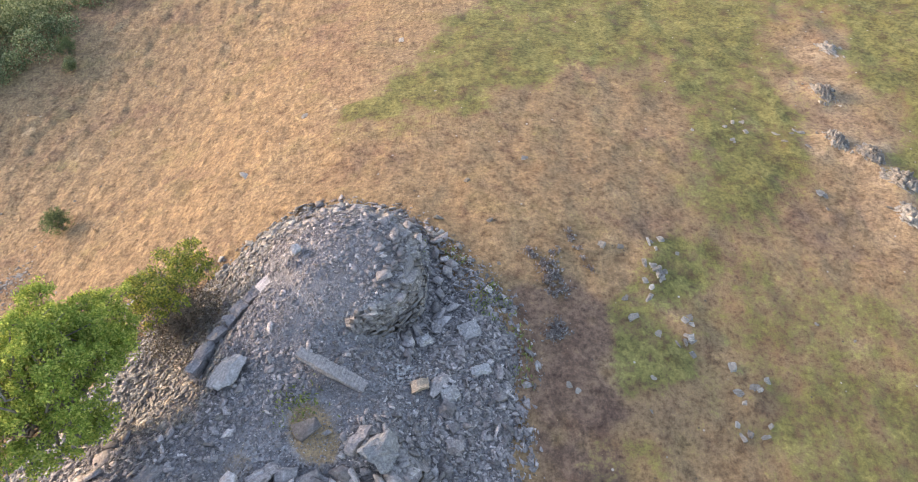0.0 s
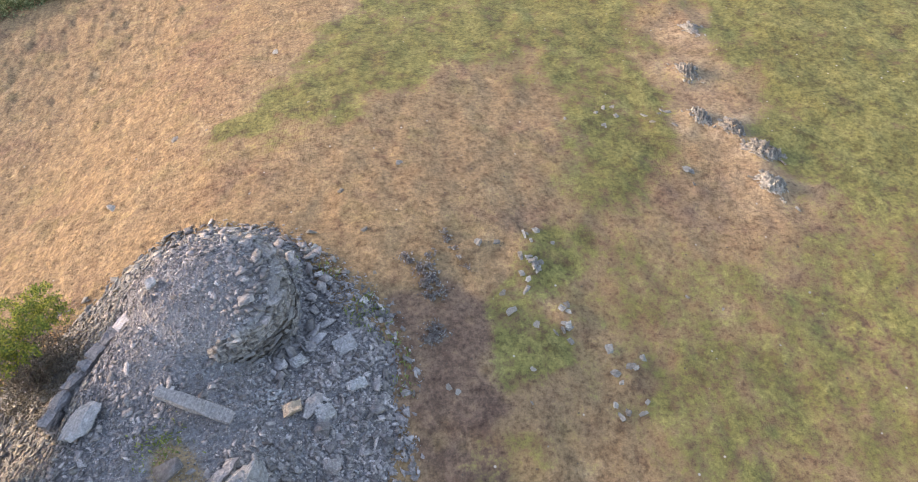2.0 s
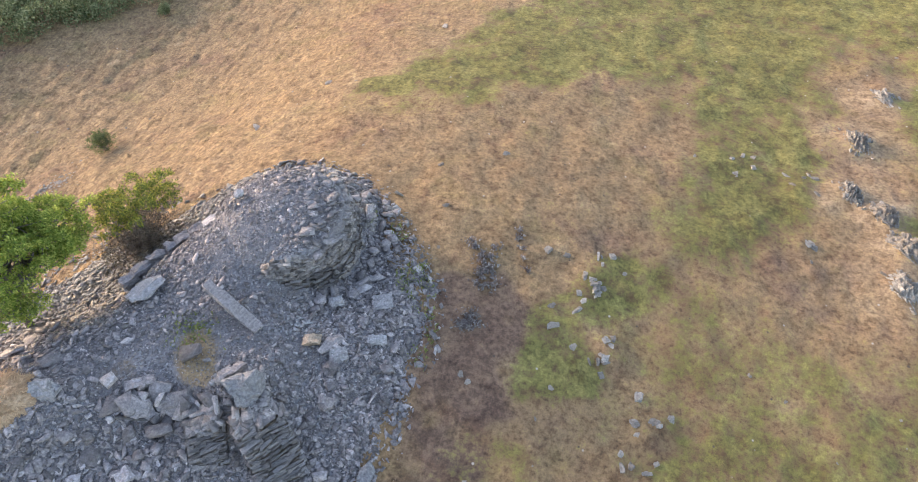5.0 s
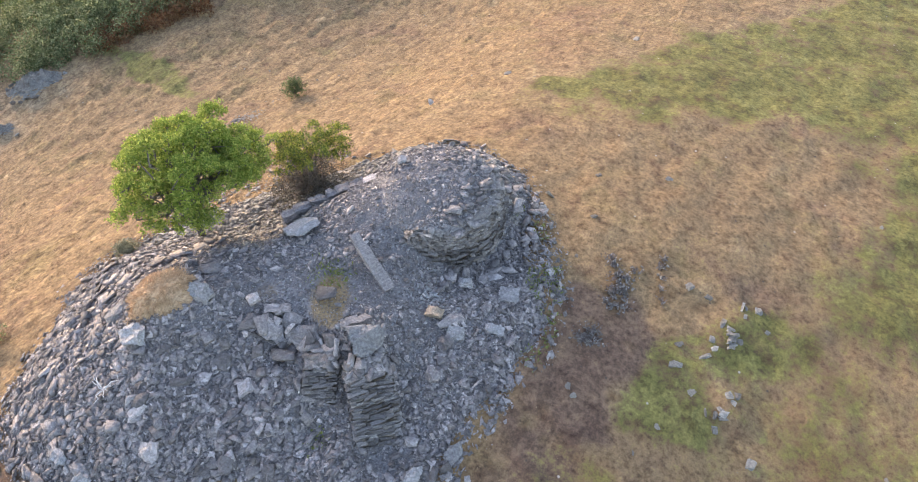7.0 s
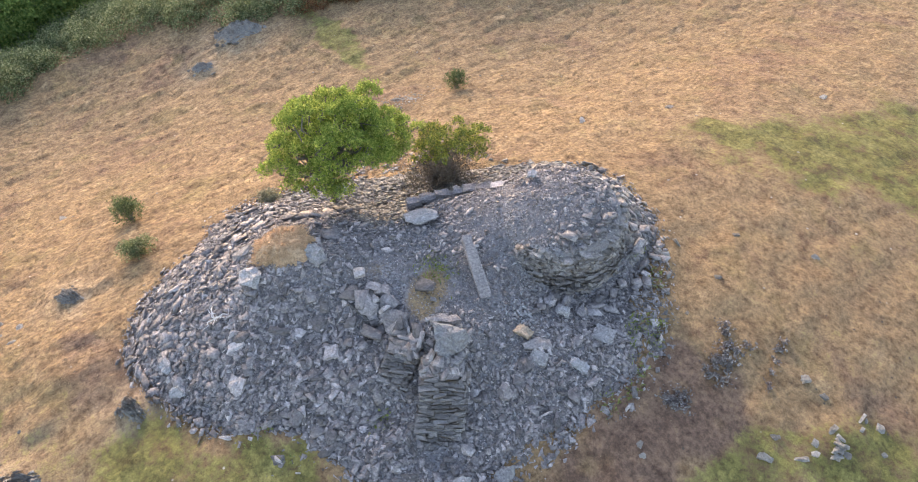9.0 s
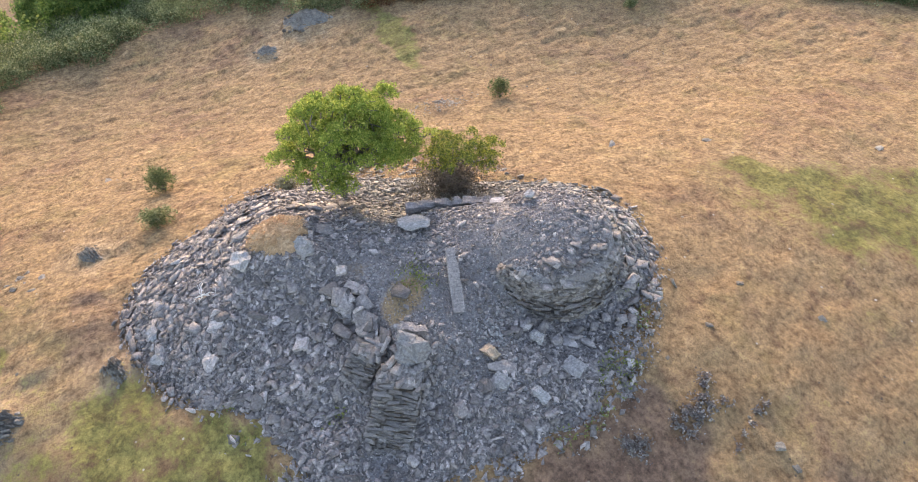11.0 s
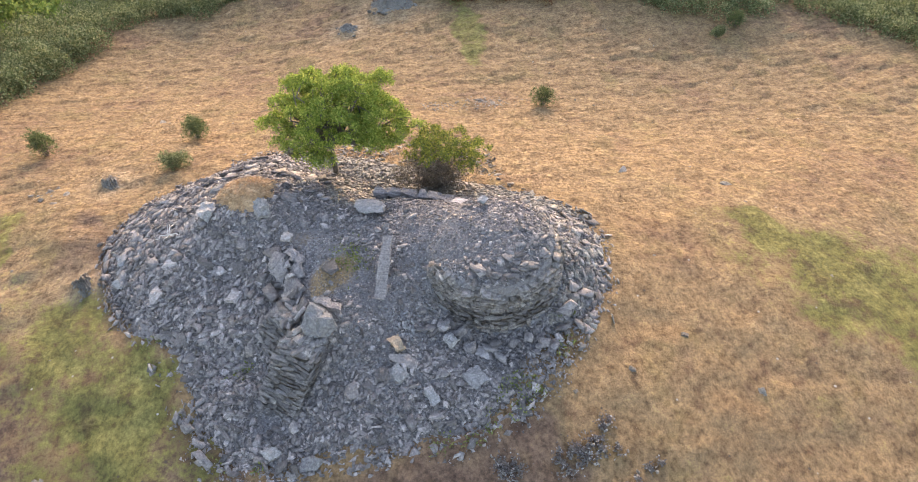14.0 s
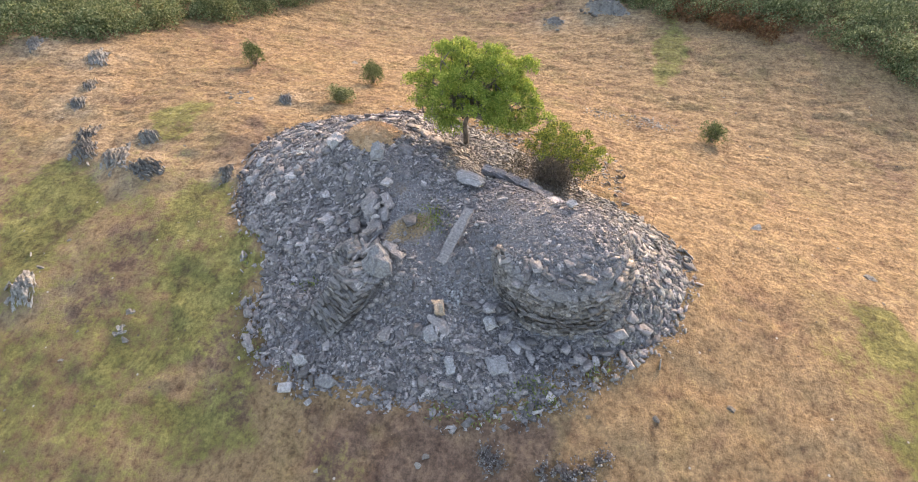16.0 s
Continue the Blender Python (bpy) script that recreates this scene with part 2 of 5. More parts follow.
def flakes(n, rng, size, aspect=0.58, thick=0.28):
    """n slate flakes round the origin: uneven split slabs with clipped corners, corners (n, 12, 3)."""
    size = np.broadcast_to(np.asarray(size, float), (n,))
    asp = rng.uniform(aspect - 0.24, aspect + 0.25, n)
    c = np.array([(-0.5, -0.5), (0.5, -0.5), (0.5, 0.5), (-0.5, 0.5)]) + rng.uniform(-0.3, 0.2, (n, 4, 2)) * np.array([(-1, -1), (1, -1), (1, 1), (-1, 1)])
    c[:, :, 1] *= asp[:, None]
    c[:, :, 0] += rng.uniform(-0.35, 0.35, (n, 1)) * c[:, :, 1]
    f = np.where(rng.uniform(0, 1, (n, 4, 1)) < 0.6, rng.uniform(0.02, 0.14, (n, 4, 1)), rng.uniform(0.2, 0.45, (n, 4, 1)))
    p = np.stack([c[:, 0] + (c[:, 3] - c[:, 0]) * f[:, 0], c[:, 0] + (c[:, 1] - c[:, 0]) * f[:, 1], c[:, 1], c[:, 2] + (c[:, 1] - c[:, 2]) * f[:, 2], c[:, 2] + (c[:, 3] - c[:, 2]) * f[:, 3], c[:, 3]], 1)
    x, y = p[:, :, 0], p[:, :, 1]
    th = (thick * rng.uniform(0.5, 1.5, n))[:, None]
    sh = rng.uniform(0.84, 1.02, (n, 6))
    tip = th * (0.5 + rng.uniform(-0.5, 0.5, (n, 1)) * x + rng.uniform(-0.5, 0.5, (n, 1)) * y)
    top = np.stack([x * sh, y * sh, tip], 2)
    low = np.stack([x, y, -th / 2 * np.ones((n, 6))], 2)
    return np.concatenate([top, low], 1) * size[:, None, None]


FLAKE_QUADS = np.array([(0, 1, 2, 3), (0, 3, 4, 5), (9, 8, 7, 6), (11, 10, 9, 6)] + [(6 + i, 6 + (i + 1) % 6, (i + 1) % 6, i) for i in range(6)])


def flake_quads(n):
    return (FLAKE_QUADS[None] + 12 * np.arange(n)[:, None, None]).reshape(-1, 4)


def slope_normals(fn, x, y):
    e = 0.15
    return np.stack([-(fn(x + e, y) - fn(x - e, y)) / (2 * e), -(fn(x, y + e) - fn(x, y - e)) / (2 * e), np.ones_like(x)], 1)


def block(rng, sx, sy, sz, jit=0.12):
    """A rough block round the origin with split, chipped corners: 8 corners and a raised ring."""
    c = np.array([(a, b, d) for d in (-0.5, 0.5) for a, b in ((-0.5, -0.5), (0.5, -0.5), (0.5, 0.5), (-0.5, 0.5))])
    c = c + rng.uniform(-jit, jit, (8, 3)) * np.array([1, 1, 0.7])
    return c * np.array([sx, sy, sz])


BLOCK_QUADS = np.array([(3, 2, 1, 0), (4, 5, 6, 7), (0, 1, 5, 4), (1, 2, 6, 5), (2, 3, 7, 6), (3, 0, 4, 7)])


def rough_rock(name, rng, sx, sy, sz, cuts=9, detail=0.05, planes=0.82):
    """A quarried rock: a box cut by random planes, then roughened and lightly rounded."""
    bm = bmesh.new()
    bmesh.ops.create_cube(bm, size=1.0)
    for _ in range(cuts):
        d = Vector(rng.normal(0, 1, 3)).normalized()
        p = d * rng.uniform(0.44 * planes, 0.6)
        g = bmesh.ops.bisect_plane(bm, geom=bm.verts[:] + bm.edges[:] + bm.faces[:], plane_co=p, plane_no=d, clear_outer=True)
        edges = [e for e in g["geom_cut"] if isinstance(e, bmesh.types.BMEdge)]
        if edges:
            bmesh.ops.contextual_create(bm, geom=edges)
    bmesh.ops.triangulate(bm, faces=bm.faces[:])
    bmesh.ops.scale(bm, verts=bm.verts[:], vec=(sx, sy, sz))
    bmesh.ops.bevel(bm, geom=bm.edges[:], offset=0.05 * min(sx, sy, sz), segments=1, affect="EDGES", clamp_overlap=True)
    bmesh.ops.triangulate(bm, faces=bm.faces[:])
    for part_len in (0.3, 0.17):
        long_edges = [e for e in bm.edges if e.calc_length() > part_len * max(sx, sy, sz)]
        bmesh.ops.subdivide_edges(bm, edges=long_edges, cuts=1, use_grid_fill=True)
        bmesh.ops.triangulate(bm, faces=bm.faces[:])
    for v in bm.verts:
        at = v.co + Vector((sx * 31, sy * 17, sz * 7))
        v.co += (Vector(noise.noise_vector(at * 4.0)) * 1.6 + Vector(noise.noise_vector(at * 13.0)) * 0.8) * detail * min(sx, sy, sz)
    bmesh.ops.triangulate(bm, faces=bm.faces[:])
    me = bpy.data.meshes.new(name)
    bm.to_mesh(me)
    bm.free()
    return me


def tube(points, radii, sides=7):
    """Corners and quads of a tapered limb along points."""
    V, Q = [], []
    pts = [Vector(p) for p in points]
    for i, p in enumerate(pts):
        d = (pts[min(i + 1, len(pts) - 1)] - pts[max(i - 1, 0)]).normalized()
        a = d.orthogonal().normalized()
        b = d.cross(a)
        for k in range(sides):
            t = 6.2832 * k / sides
            V.append(p + (a * math.cos(t) + b * math.sin(t)) * radii[i])
    for i in range(len(pts) - 1):
        for k in range(sides):
            n = (k + 1) % sides
            Q.append((i * sides + k, i * sides + n, (i + 1) * sides + n, (i + 1) * sides + k))
    return np.array([tuple(v) for v in V]), np.array(Q)


def join_tubes(list_of):
    V, Q, at = [], [], 0
    for v, q in list_of:
        V.append(v)
        Q.append(q + at)
        at += len(v)
    return np.concatenate(V), np.concatenate(Q)


def leaves(centers, outs, rng, length, width, up=0.4):
    """Folded rhombic leaves at the centers that lean along outs. Corners (n, 4, 3)."""
    n = len(centers)
    d = outs + rng.normal(0, 0.6, (n, 3))
    d /= np.linalg.norm(d, axis=1, keepdims=True)
    ref = rng.normal(0, 0.5, (n, 3)) + np.array([0, 0, 1.0])
    s = np.cross(d, ref)
    s /= np.linalg.norm(s, axis=1, keepdims=True) + 1e-6
    nrm = np.cross(s, d)
    L = (length * rng.uniform(0.7, 1.3, n))[:, None]
    W = (width * rng.uniform(0.7, 1.3, n))[:, None]
    return np.stack([centers, centers + d * L * 0.5 + s * W + nrm * W * 0.3, centers + d * L, centers + d * L * 0.5 - s * W + nrm * W * 0.3], 1)


def leaf_quads(n):
    return np.arange(4 * n).reshape(n, 4)


# ---- materials ----
def node_mat(name, rough=0.8):
    m = bpy.data.materials.new(name)
    m.use_nodes = True
    nt = m.node_tree
    b = nt.nodes["Principled BSDF"]
    b.inputs["Roughness"].default_value = rough
    b.inputs["Specular IOR Level"].default_value = 0.3
    return m, nt, b


def val(nt, op, a, b=None, clamp=False):
    n = nt.nodes.new("ShaderNodeMath")
    n.operation, n.use_clamp = op, clamp
    for i, s in enumerate((a, b)):
        if s is None:
            continue
        if isinstance(s, (int, float)):
            n.inputs[i].default_value = s
        else:
            nt.links.new(s, n.inputs[i])
    return n.outputs[0]


def noise_of(nt, scale, detail=4.0, rough=0.55, stretch=None, coord="Object"):
    tc = nt.nodes.new("ShaderNodeTexCoord")
    src = tc.outputs[coord]
    if stretch:
        mp = nt.nodes.new("ShaderNodeMapping")
        mp.inputs["Scale"].default_value = stretch
        nt.links.new(src, mp.inputs["Vector"])
        src = mp.outputs[0]
    n = nt.nodes.new("ShaderNodeTexNoise")
    n.inputs["Scale"].default_value, n.inputs["Detail"].default_value, n.inputs["Roughness"].default_value = scale, detail, rough
    nt.links.new(src, n.inputs["Vector"])
    return n.outputs["Fac"]


def ramp(nt, fac, stops):
    n = nt.nodes.new("ShaderNodeValToRGB")
    cr = n.color_ramp
    while len(cr.elements) < len(stops):
        cr.elements.new(0.5)
    for e, (p, c) in zip(cr.elements, stops):
        e.position, e.color = p, (*c, 1)
    nt.links.new(fac, n.inputs[0])
    return n.outputs[0]


def blend(nt, fac, a, b, mode="MIX"):
    n = nt.nodes.new("ShaderNodeMix")
    n.data_type, n.blend_type, n.clamp_factor = "RGBA", mode, True
    for i, s in ((0, fac), (6, a), (7, b)):
        if isinstance(s, (int, float)):
            n.inputs[i].default_value = s
        elif isinstance(s, tuple):
            n.inputs[i].default_value = (*s, 1)
        else:
            nt.links.new(s, n.inputs[i])
    return n.outputs[2]


def bump_to(nt, b, height, strength, dist):
    n = nt.nodes.new("ShaderNodeBump")
    n.inputs["Strength"].default_value, n.inputs["Distance"].default_value = strength, dist
    nt.links.new(height, n.inputs["Height"])
    nt.links.new(n.outputs[0], b.inputs["Normal"])


def chance(nt):
    """A number of its own for each island and each object."""
    g, o = nt.nodes.new("ShaderNodeNewGeometry"), nt.nodes.new("ShaderNodeObjectInfo")
    return val(nt, "FRACT", val(nt, "ADD", g.outputs["Random Per Island"], o.outputs["Random"]))


def attribute(nt, name):
    n = nt.nodes.new("ShaderNodeAttribute")
    n.attribute_name = name
    return n.outputs["Fac"]


def smooth(nt, fac, lo, hi):
    n = nt.nodes.new("ShaderNodeMapRange")
    n.interpolation_type = "SMOOTHSTEP"
    n.inputs[1].default_value, n.inputs[2].default_value = lo, hi
    nt.links.new(fac, n.inputs[0])
    return n.outputs[0]


def slate_material(name, dark, mid, light, lichen=0.25, rough=0.7, warm=0.15):
    m, nt, b = node_mat(name, rough)
    r = chance(nt)
    base = ramp(nt, r, [(0.0, dark), (0.35, tuple(0.45 * d + 0.55 * c for d, c in zip(dark, mid))), (0.6, mid), (0.82, mid), (1.0, light)])
    r2 = val(nt, "FRACT", val(nt, "MULTIPLY", r, 7.31))
    base = blend(nt, val(nt, "MULTIPLY", smooth(nt, r2, 0.7, 1.0), warm), base, (0.26, 0.2, 0.14))
    grain = noise_of(nt, 16.0, 6.0, 0.7)
    layer = noise_of(nt, 8.0, 5.0, 0.65, stretch=(0.5, 1.0, 5.0))
    base = blend(nt, 0.75, base, ramp(nt, grain, [(0.3, (0.35, 0.35, 0.35)), (0.7, (1.4, 1.4, 1.4))]), "MULTIPLY")
    base = blend(nt, 0.55, base, ramp(nt, layer, [(0.35, (0.5, 0.5, 0.5)), (0.65, (1.3, 1.3, 1.3))]), "MULTIPLY")
    spots = smooth(nt, noise_of(nt, 9.0, 6.0, 0.7), 0.58, 0.68)
    base = blend(nt, val(nt, "MULTIPLY", spots, lichen), base, (0.42, 0.42, 0.38))
    nt.links.new(base, b.inputs["Base Color"])
    bump_to(nt, b, val(nt, "ADD", grain, layer), 1.0, 0.03)
    return m


SLATE = slate_material("slate_rubble", (0.143, 0.126, 0.116), (0.336, 0.298, 0.276), (0.571, 0.51, 0.47), 0.2)
WALLSTONE = slate_material("walling_slate", (0.172, 0.153, 0.138), (0.334, 0.299, 0.271), (0.477, 0.428, 0.373), 0.25, 0.8, 0.35)
ROCK = slate_material("weathered_rock", (0.24, 0.225, 0.212), (0.34, 0.32, 0.302), (0.44, 0.415, 0.39), 0.4, 0.8, 0.15)
CRAG = slate_material("outcrop_rock", (0.193, 0.17, 0.142), (0.312, 0.281, 0.234), (0.445, 0.405, 0.341), 0.5, 0.85, 0.4)
PALE = slate_material("pale_stone", (0.297, 0.286, 0.275), (0.374, 0.361, 0.347), (0.462, 0.451, 0.429), 0.5, 0.8, 0.1)
TAN = slate_material("tan_stone", (0.44, 0.34, 0.24), (0.52, 0.42, 0.31), (0.57, 0.48, 0.37), 0.3, 0.85, 0.0)
# browner sunlit copy of SLATE: the low sun's warmth is put into its colour
SUNSLATE = slate_material("sunlit_slate", (0.216, 0.196, 0.169), (0.324, 0.297, 0.254), (0.472, 0.439, 0.378), 0.25, 0.8, 0.6)

STRAW, STRAW_PALE, RUST, PEAT = (0.34, 0.232, 0.124), (0.47, 0.34, 0.195), (0.275, 0.175, 0.105), (0.225, 0.148, 0.096)
GRASS_A, GRASS_B = (0.185, 0.178, 0.053), (0.256, 0.242, 0.082)


def turf_material():
    """Cropped turf: straw, green and trodden brown by the painted-in stretches, smoother where it is grazed short, combed and lumpy where it stands long."""
    m, nt, b = node_mat("hill_turf", 0.95)
    g, w, long_grass = attribute(nt, "green"), attribute(nt, "worn"), attribute(nt, "combed")
    off = lambda n, k: val(nt, "MULTIPLY", val(nt, "SUBTRACT", n, 0.5), k)
    big, mid, spot = noise_of(nt, 0.22, 4.0), noise_of(nt, 0.8, 5.0, 0.62), noise_of(nt, 2.4, 5.0, 0.65)
    fine, micro = noise_of(nt, 7.0, 6.0, 0.7), noise_of(nt, 24.0, 4.0, 0.75)
    wisps, strand = noise_of(nt, 3.2, 5.0, 0.65, stretch=(1.6, 0.5, 1.0)), noise_of(nt, 13.0, 4.0, 0.7, stretch=(1.4, 0.5, 1.0))
    tone = val(nt, "ADD", mid, off(spot, 0.5))
    dry = ramp(nt, tone, [(0.25, RUST), (0.42, STRAW), (0.6, STRAW), (0.8, STRAW_PALE)])
    dry = blend(nt, smooth(nt, big, 0.52, 0.66), dry, ramp(nt, tone, [(0.28, PEAT), (0.48, RUST), (0.75, STRAW)]))
    dry = blend(nt, val(nt, "MULTIPLY", smooth(nt, noise_of(nt, 0.45, 5.0, 0.6), 0.52, 0.66), 0.45), dry, (0.25, 0.2, 0.085))
    grn = ramp(nt, tone, [(0.25, (0.14, 0.11, 0.05)), (0.45, GRASS_A), (0.7, GRASS_B)])
    brown = ramp(nt, tone, [(0.3, (0.165, 0.106, 0.079)), (0.55, (0.22, 0.145, 0.103)), (0.75, (0.29, 0.195, 0.126))])
    dry = blend(nt, val(nt, "MULTIPLY", smooth(nt, val(nt, "ADD", w, off(spot, 0.5)), 0.1, 0.85), 0.92), dry, brown)
    dry = blend(nt, val(nt, "MULTIPLY", attribute(nt, "pale"), 0.8), dry, ramp(nt, tone, [(0.3, (0.31, 0.225, 0.14)), (0.55, (0.42, 0.315, 0.2)), (0.75, (0.5, 0.385, 0.25))]))
    mixed = val(nt, "ADD", val(nt, "ADD", g, off(spot, 1.15)), off(fine, 1.0))
    col = blend(nt, val(nt, "MULTIPLY", smooth(nt, mixed, 0.16, 0.6), 0.95), dry, grn)
    # mottling: gentle on the grazed turf, strong where the grass is long
    col = blend(nt, 0.75, col, ramp(nt, spot, [(0.32, (0.55, 0.5, 0.47)), (0.5, (1.0, 1.0, 1.0)), (0.68, (1.32, 1.29, 1.24))]), "MULTIPLY")
    col = blend(nt, 0.85, col, ramp(nt, fine, [(0.33, (0.42, 0.39, 0.37)), (0.5, (0.98, 0.98, 0.98)), (0.67, (1.45, 1.42, 1.37))]), "MULTIPLY")
    col = blend(nt, 0.35, col, ramp(nt, micro, [(0.34, (0.4, 0.38, 0.36)), (0.5, (0.98, 0.98, 0.98)), (0.68, (1.5, 1.47, 1.42))]), "MULTIPLY")
    col = blend(nt, val(nt, "MULTIPLY", long_grass, 0.52), col, ramp(nt, wisps, [(0.33, (0.48, 0.43, 0.4)), (0.5, (1.0, 1.0, 1.0)), (0.68, (1.38, 1.36, 1.3))]), "MULTIPLY")
    col = blend(nt, val(nt, "MULTIPLY", long_grass, 0.32), col, ramp(nt, strand, [(0.35, (0.5, 0.46, 0.43)), (0.65, (1.36, 1.34, 1.3))]), "MULTIPLY")
    col = blend(nt, val(nt, "SUBTRACT", 1.0, long_grass), col, ramp(nt, big, [(0.35, (0.78, 0.75, 0.73)), (0.65, (0.98, 0.96, 0.93))]), "MULTIPLY")
    col = blend(nt, 1.0, col, (0.93, 0.905, 0.88), "MULTIPLY")
    # droppings, bare crumbs and pale bits, a hand's width or less
    vo = nt.nodes.new("ShaderNodeTexVoronoi")
    vo.inputs["Scale"].default_value = 2.6
    tc = nt.nodes.new("ShaderNodeTexCoord")
    nt.links.new(tc.outputs["Object"], vo.inputs["Vector"])
    sep = nt.nodes.new("ShaderNodeSeparateColor")
    nt.links.new(vo.outputs["Color"], sep.inputs[0])
    near = val(nt, "SUBTRACT", 1.0, smooth(nt, val(nt, "ADD", vo.outputs["Distance"], off(fine, 0.12)), 0.05, 0.13))
    col = blend(nt, val(nt, "MULTIPLY", near, val(nt, "GREATER_THAN", sep.outputs[0], 0.82)), col, (0.1, 0.075, 0.055))
    col = blend(nt, val(nt, "MULTIPLY", near, val(nt, "GREATER_THAN", sep.outputs[1], 0.9)), col, (0.46, 0.4, 0.32))
    nt.links.new(col, b.inputs["Base Color"])
    rough = val(nt, "ADD", fine, val(nt, "MULTIPLY", micro, 0.4))
    rough = val(nt, "ADD", rough, val(nt, "MULTIPLY", long_grass, val(nt, "ADD", val(nt, "MULTIPLY", wisps, 1.4), val(nt, "MULTIPLY", strand, 0.6))))
    bump_to(nt, b, rough, 1.0, 0.07)
    return m


def blade_material(name, dry_lo, dry_hi, grn_lo, grn_hi):
    m, nt, b = node_mat(name, 0.85)
    r = chance(nt)
    dry, grn = ramp(nt, r, [(0.0, dry_lo), (1.0, dry_hi)]), ramp(nt, r, [(0.0, grn_lo), (1.0, grn_hi)])
    g = attribute(nt, "green")
    nt.links.new(blend(nt, smooth(nt, val(nt, "ADD", g, val(nt, "MULTIPLY", val(nt, "SUBTRACT", r, 0.5), 0.4)), 0.25, 0.7), dry, grn), b.inputs["Base Color"])
    return m


def leaf_material(name, stops, trans=0.35):
    m, nt, b = node_mat(name, 0.75)
    b.inputs["Specular IOR Level"].default_value = 0.15
    r = chance(nt)
    col = ramp(nt, r, stops)
    nt.links.new(col, b.inputs["Base Color"])
    t = nt.nodes.new("ShaderNodeBsdfTranslucent")
    nt.links.new(col, t.inputs[0])
    mx = nt.nodes.new("ShaderNodeMixShader")
    mx.inputs[0].default_value = trans
    nt.links.new(b.outputs[0], mx.inputs[1])
    nt.links.new(t.outputs[0], mx.inputs[2])
    nt.links.new(mx.outputs[0], nt.nodes["Material Output"].inputs[0])
    return m


def bark_material(name, a, c):
    m, nt, b = node_mat(name, 0.9)
    n = noise_of(nt, 12.0, 5.0, stretch=(1, 1, 0.25))
    nt.links.new(ramp(nt, n, [(0.3, a), (0.7, c)]), b.inputs["Base Color"])
    bump_to(nt, b, n, 0.7, 0.02)
    return m


def spoil_material():
    """Fine slate waste: grit and dust between the flakes, with dry grass rooted in places."""
    m, nt, b = node_mat("slate_waste", 0.9)
    tc = nt.nodes.new("ShaderNodeTexCoord")
    vo = nt.nodes.new("ShaderNodeTexVoronoi")
    vo.inputs["Scale"].default_value = 16.0
    nt.links.new(tc.outputs["Object"], vo.inputs["Vector"])
    chips = ramp(nt, vo.outputs["Color"], [(0.1, (0.09, 0.084, 0.082)), (0.5, (0.205, 0.194, 0.19)), (0.9, (0.36, 0.347, 0.335))])
    mid = noise_of(nt, 1.6, 5.0)
    dust = ramp(nt, noise_of(nt, 20.0, 6.0, 0.7), [(0.3, (0.13, 0.121, 0.117)), (0.7, (0.31, 0.293, 0.285))])
    col = blend(nt, smooth(nt, mid, 0.4, 0.6), chips, dust)
    col = blend(nt, val(nt, "MULTIPLY", smooth(nt, noise_of(nt, 0.9, 4.0), 0.5, 0.7), 0.35), col, (0.2, 0.155, 0.12))
    g = val(nt, "ADD", attribute(nt, "dry"), val(nt, "MULTIPLY", val(nt, "SUBTRACT", noise_of(nt, 7.0, 6.0, 0.7), 0.5), 1.5))
    col = blend(nt, smooth(nt, g, 0.3, 0.95), col, ramp(nt, noise_of(nt, 12.0, 5.0), [(0.3, (0.2, 0.14, 0.085)), (0.7, (0.4, 0.285, 0.155))]))
    nt.links.new(col, b.inputs["Base Color"])
    bump_to(nt, b, val(nt, "ADD", vo.outputs["Distance"], noise_of(nt, 30.0, 5.0)), 1.0, 0.035)
    return m


TURF, SPOIL = turf_material(), spoil_material()
BLADES = blade_material("grass_blades", (0.23, 0.152, 0.08), (0.44, 0.32, 0.18), (0.13, 0.122, 0.04), (0.24, 0.22, 0.08))
TUSSOCK = blade_material("tussock_blades", (0.42, 0.27, 0.145), (0.74, 0.53, 0.32), (0.14, 0.15, 0.045), (0.3, 0.28, 0.11))
THATCH = bark_material("dead_grass_mat", (0.3, 0.19, 0.1), (0.7, 0.49, 0.29))
ASH = leaf_material("tree_leaf", [(0.0, (0.15, 0.22, 0.045)), (0.5, (0.3, 0.38, 0.075)), (1.0, (0.55, 0.56, 0.14))], 0.45)
GORSE_TIP = leaf_material("shrub_leaf", [(0.0, (0.09, 0.125, 0.03)), (0.55, (0.2, 0.235, 0.05)), (1.0, (0.46, 0.43, 0.07))], 0.35)
DRYLEAF = leaf_material("dry_shrub_leaf", [(0.0, (0.075, 0.062, 0.045)), (0.6, (0.15, 0.125, 0.09)), (1.0, (0.28, 0.24, 0.17))], 0.2)
JUNIPER = leaf_material("bush_leaf", [(0.0, (0.07, 0.095, 0.04)), (0.6, (0.14, 0.17, 0.065)), (1.0, (0.24, 0.26, 0.1))], 0.3)
GORSE = leaf_material("gorse_leaf", [(0.0, (0.085, 0.11, 0.045)), (0.6, (0.21, 0.24, 0.105)), (1.0, (0.42, 0.42, 0.22))], 0.35)
WOOD_LEAF = leaf_material("wood_leaf", [(0.0, (0.09, 0.15, 0.04)), (0.6, (0.19, 0.28, 0.07)), (1.0, (0.38, 0.44, 0.12))], 0.45)
BRACKEN = leaf_material("bracken_leaf", [(0.0, (0.12, 0.05, 0.025)), (0.6, (0.22, 0.1, 0.04)), (1.0, (0.3, 0.18, 0.08))], 0.2)
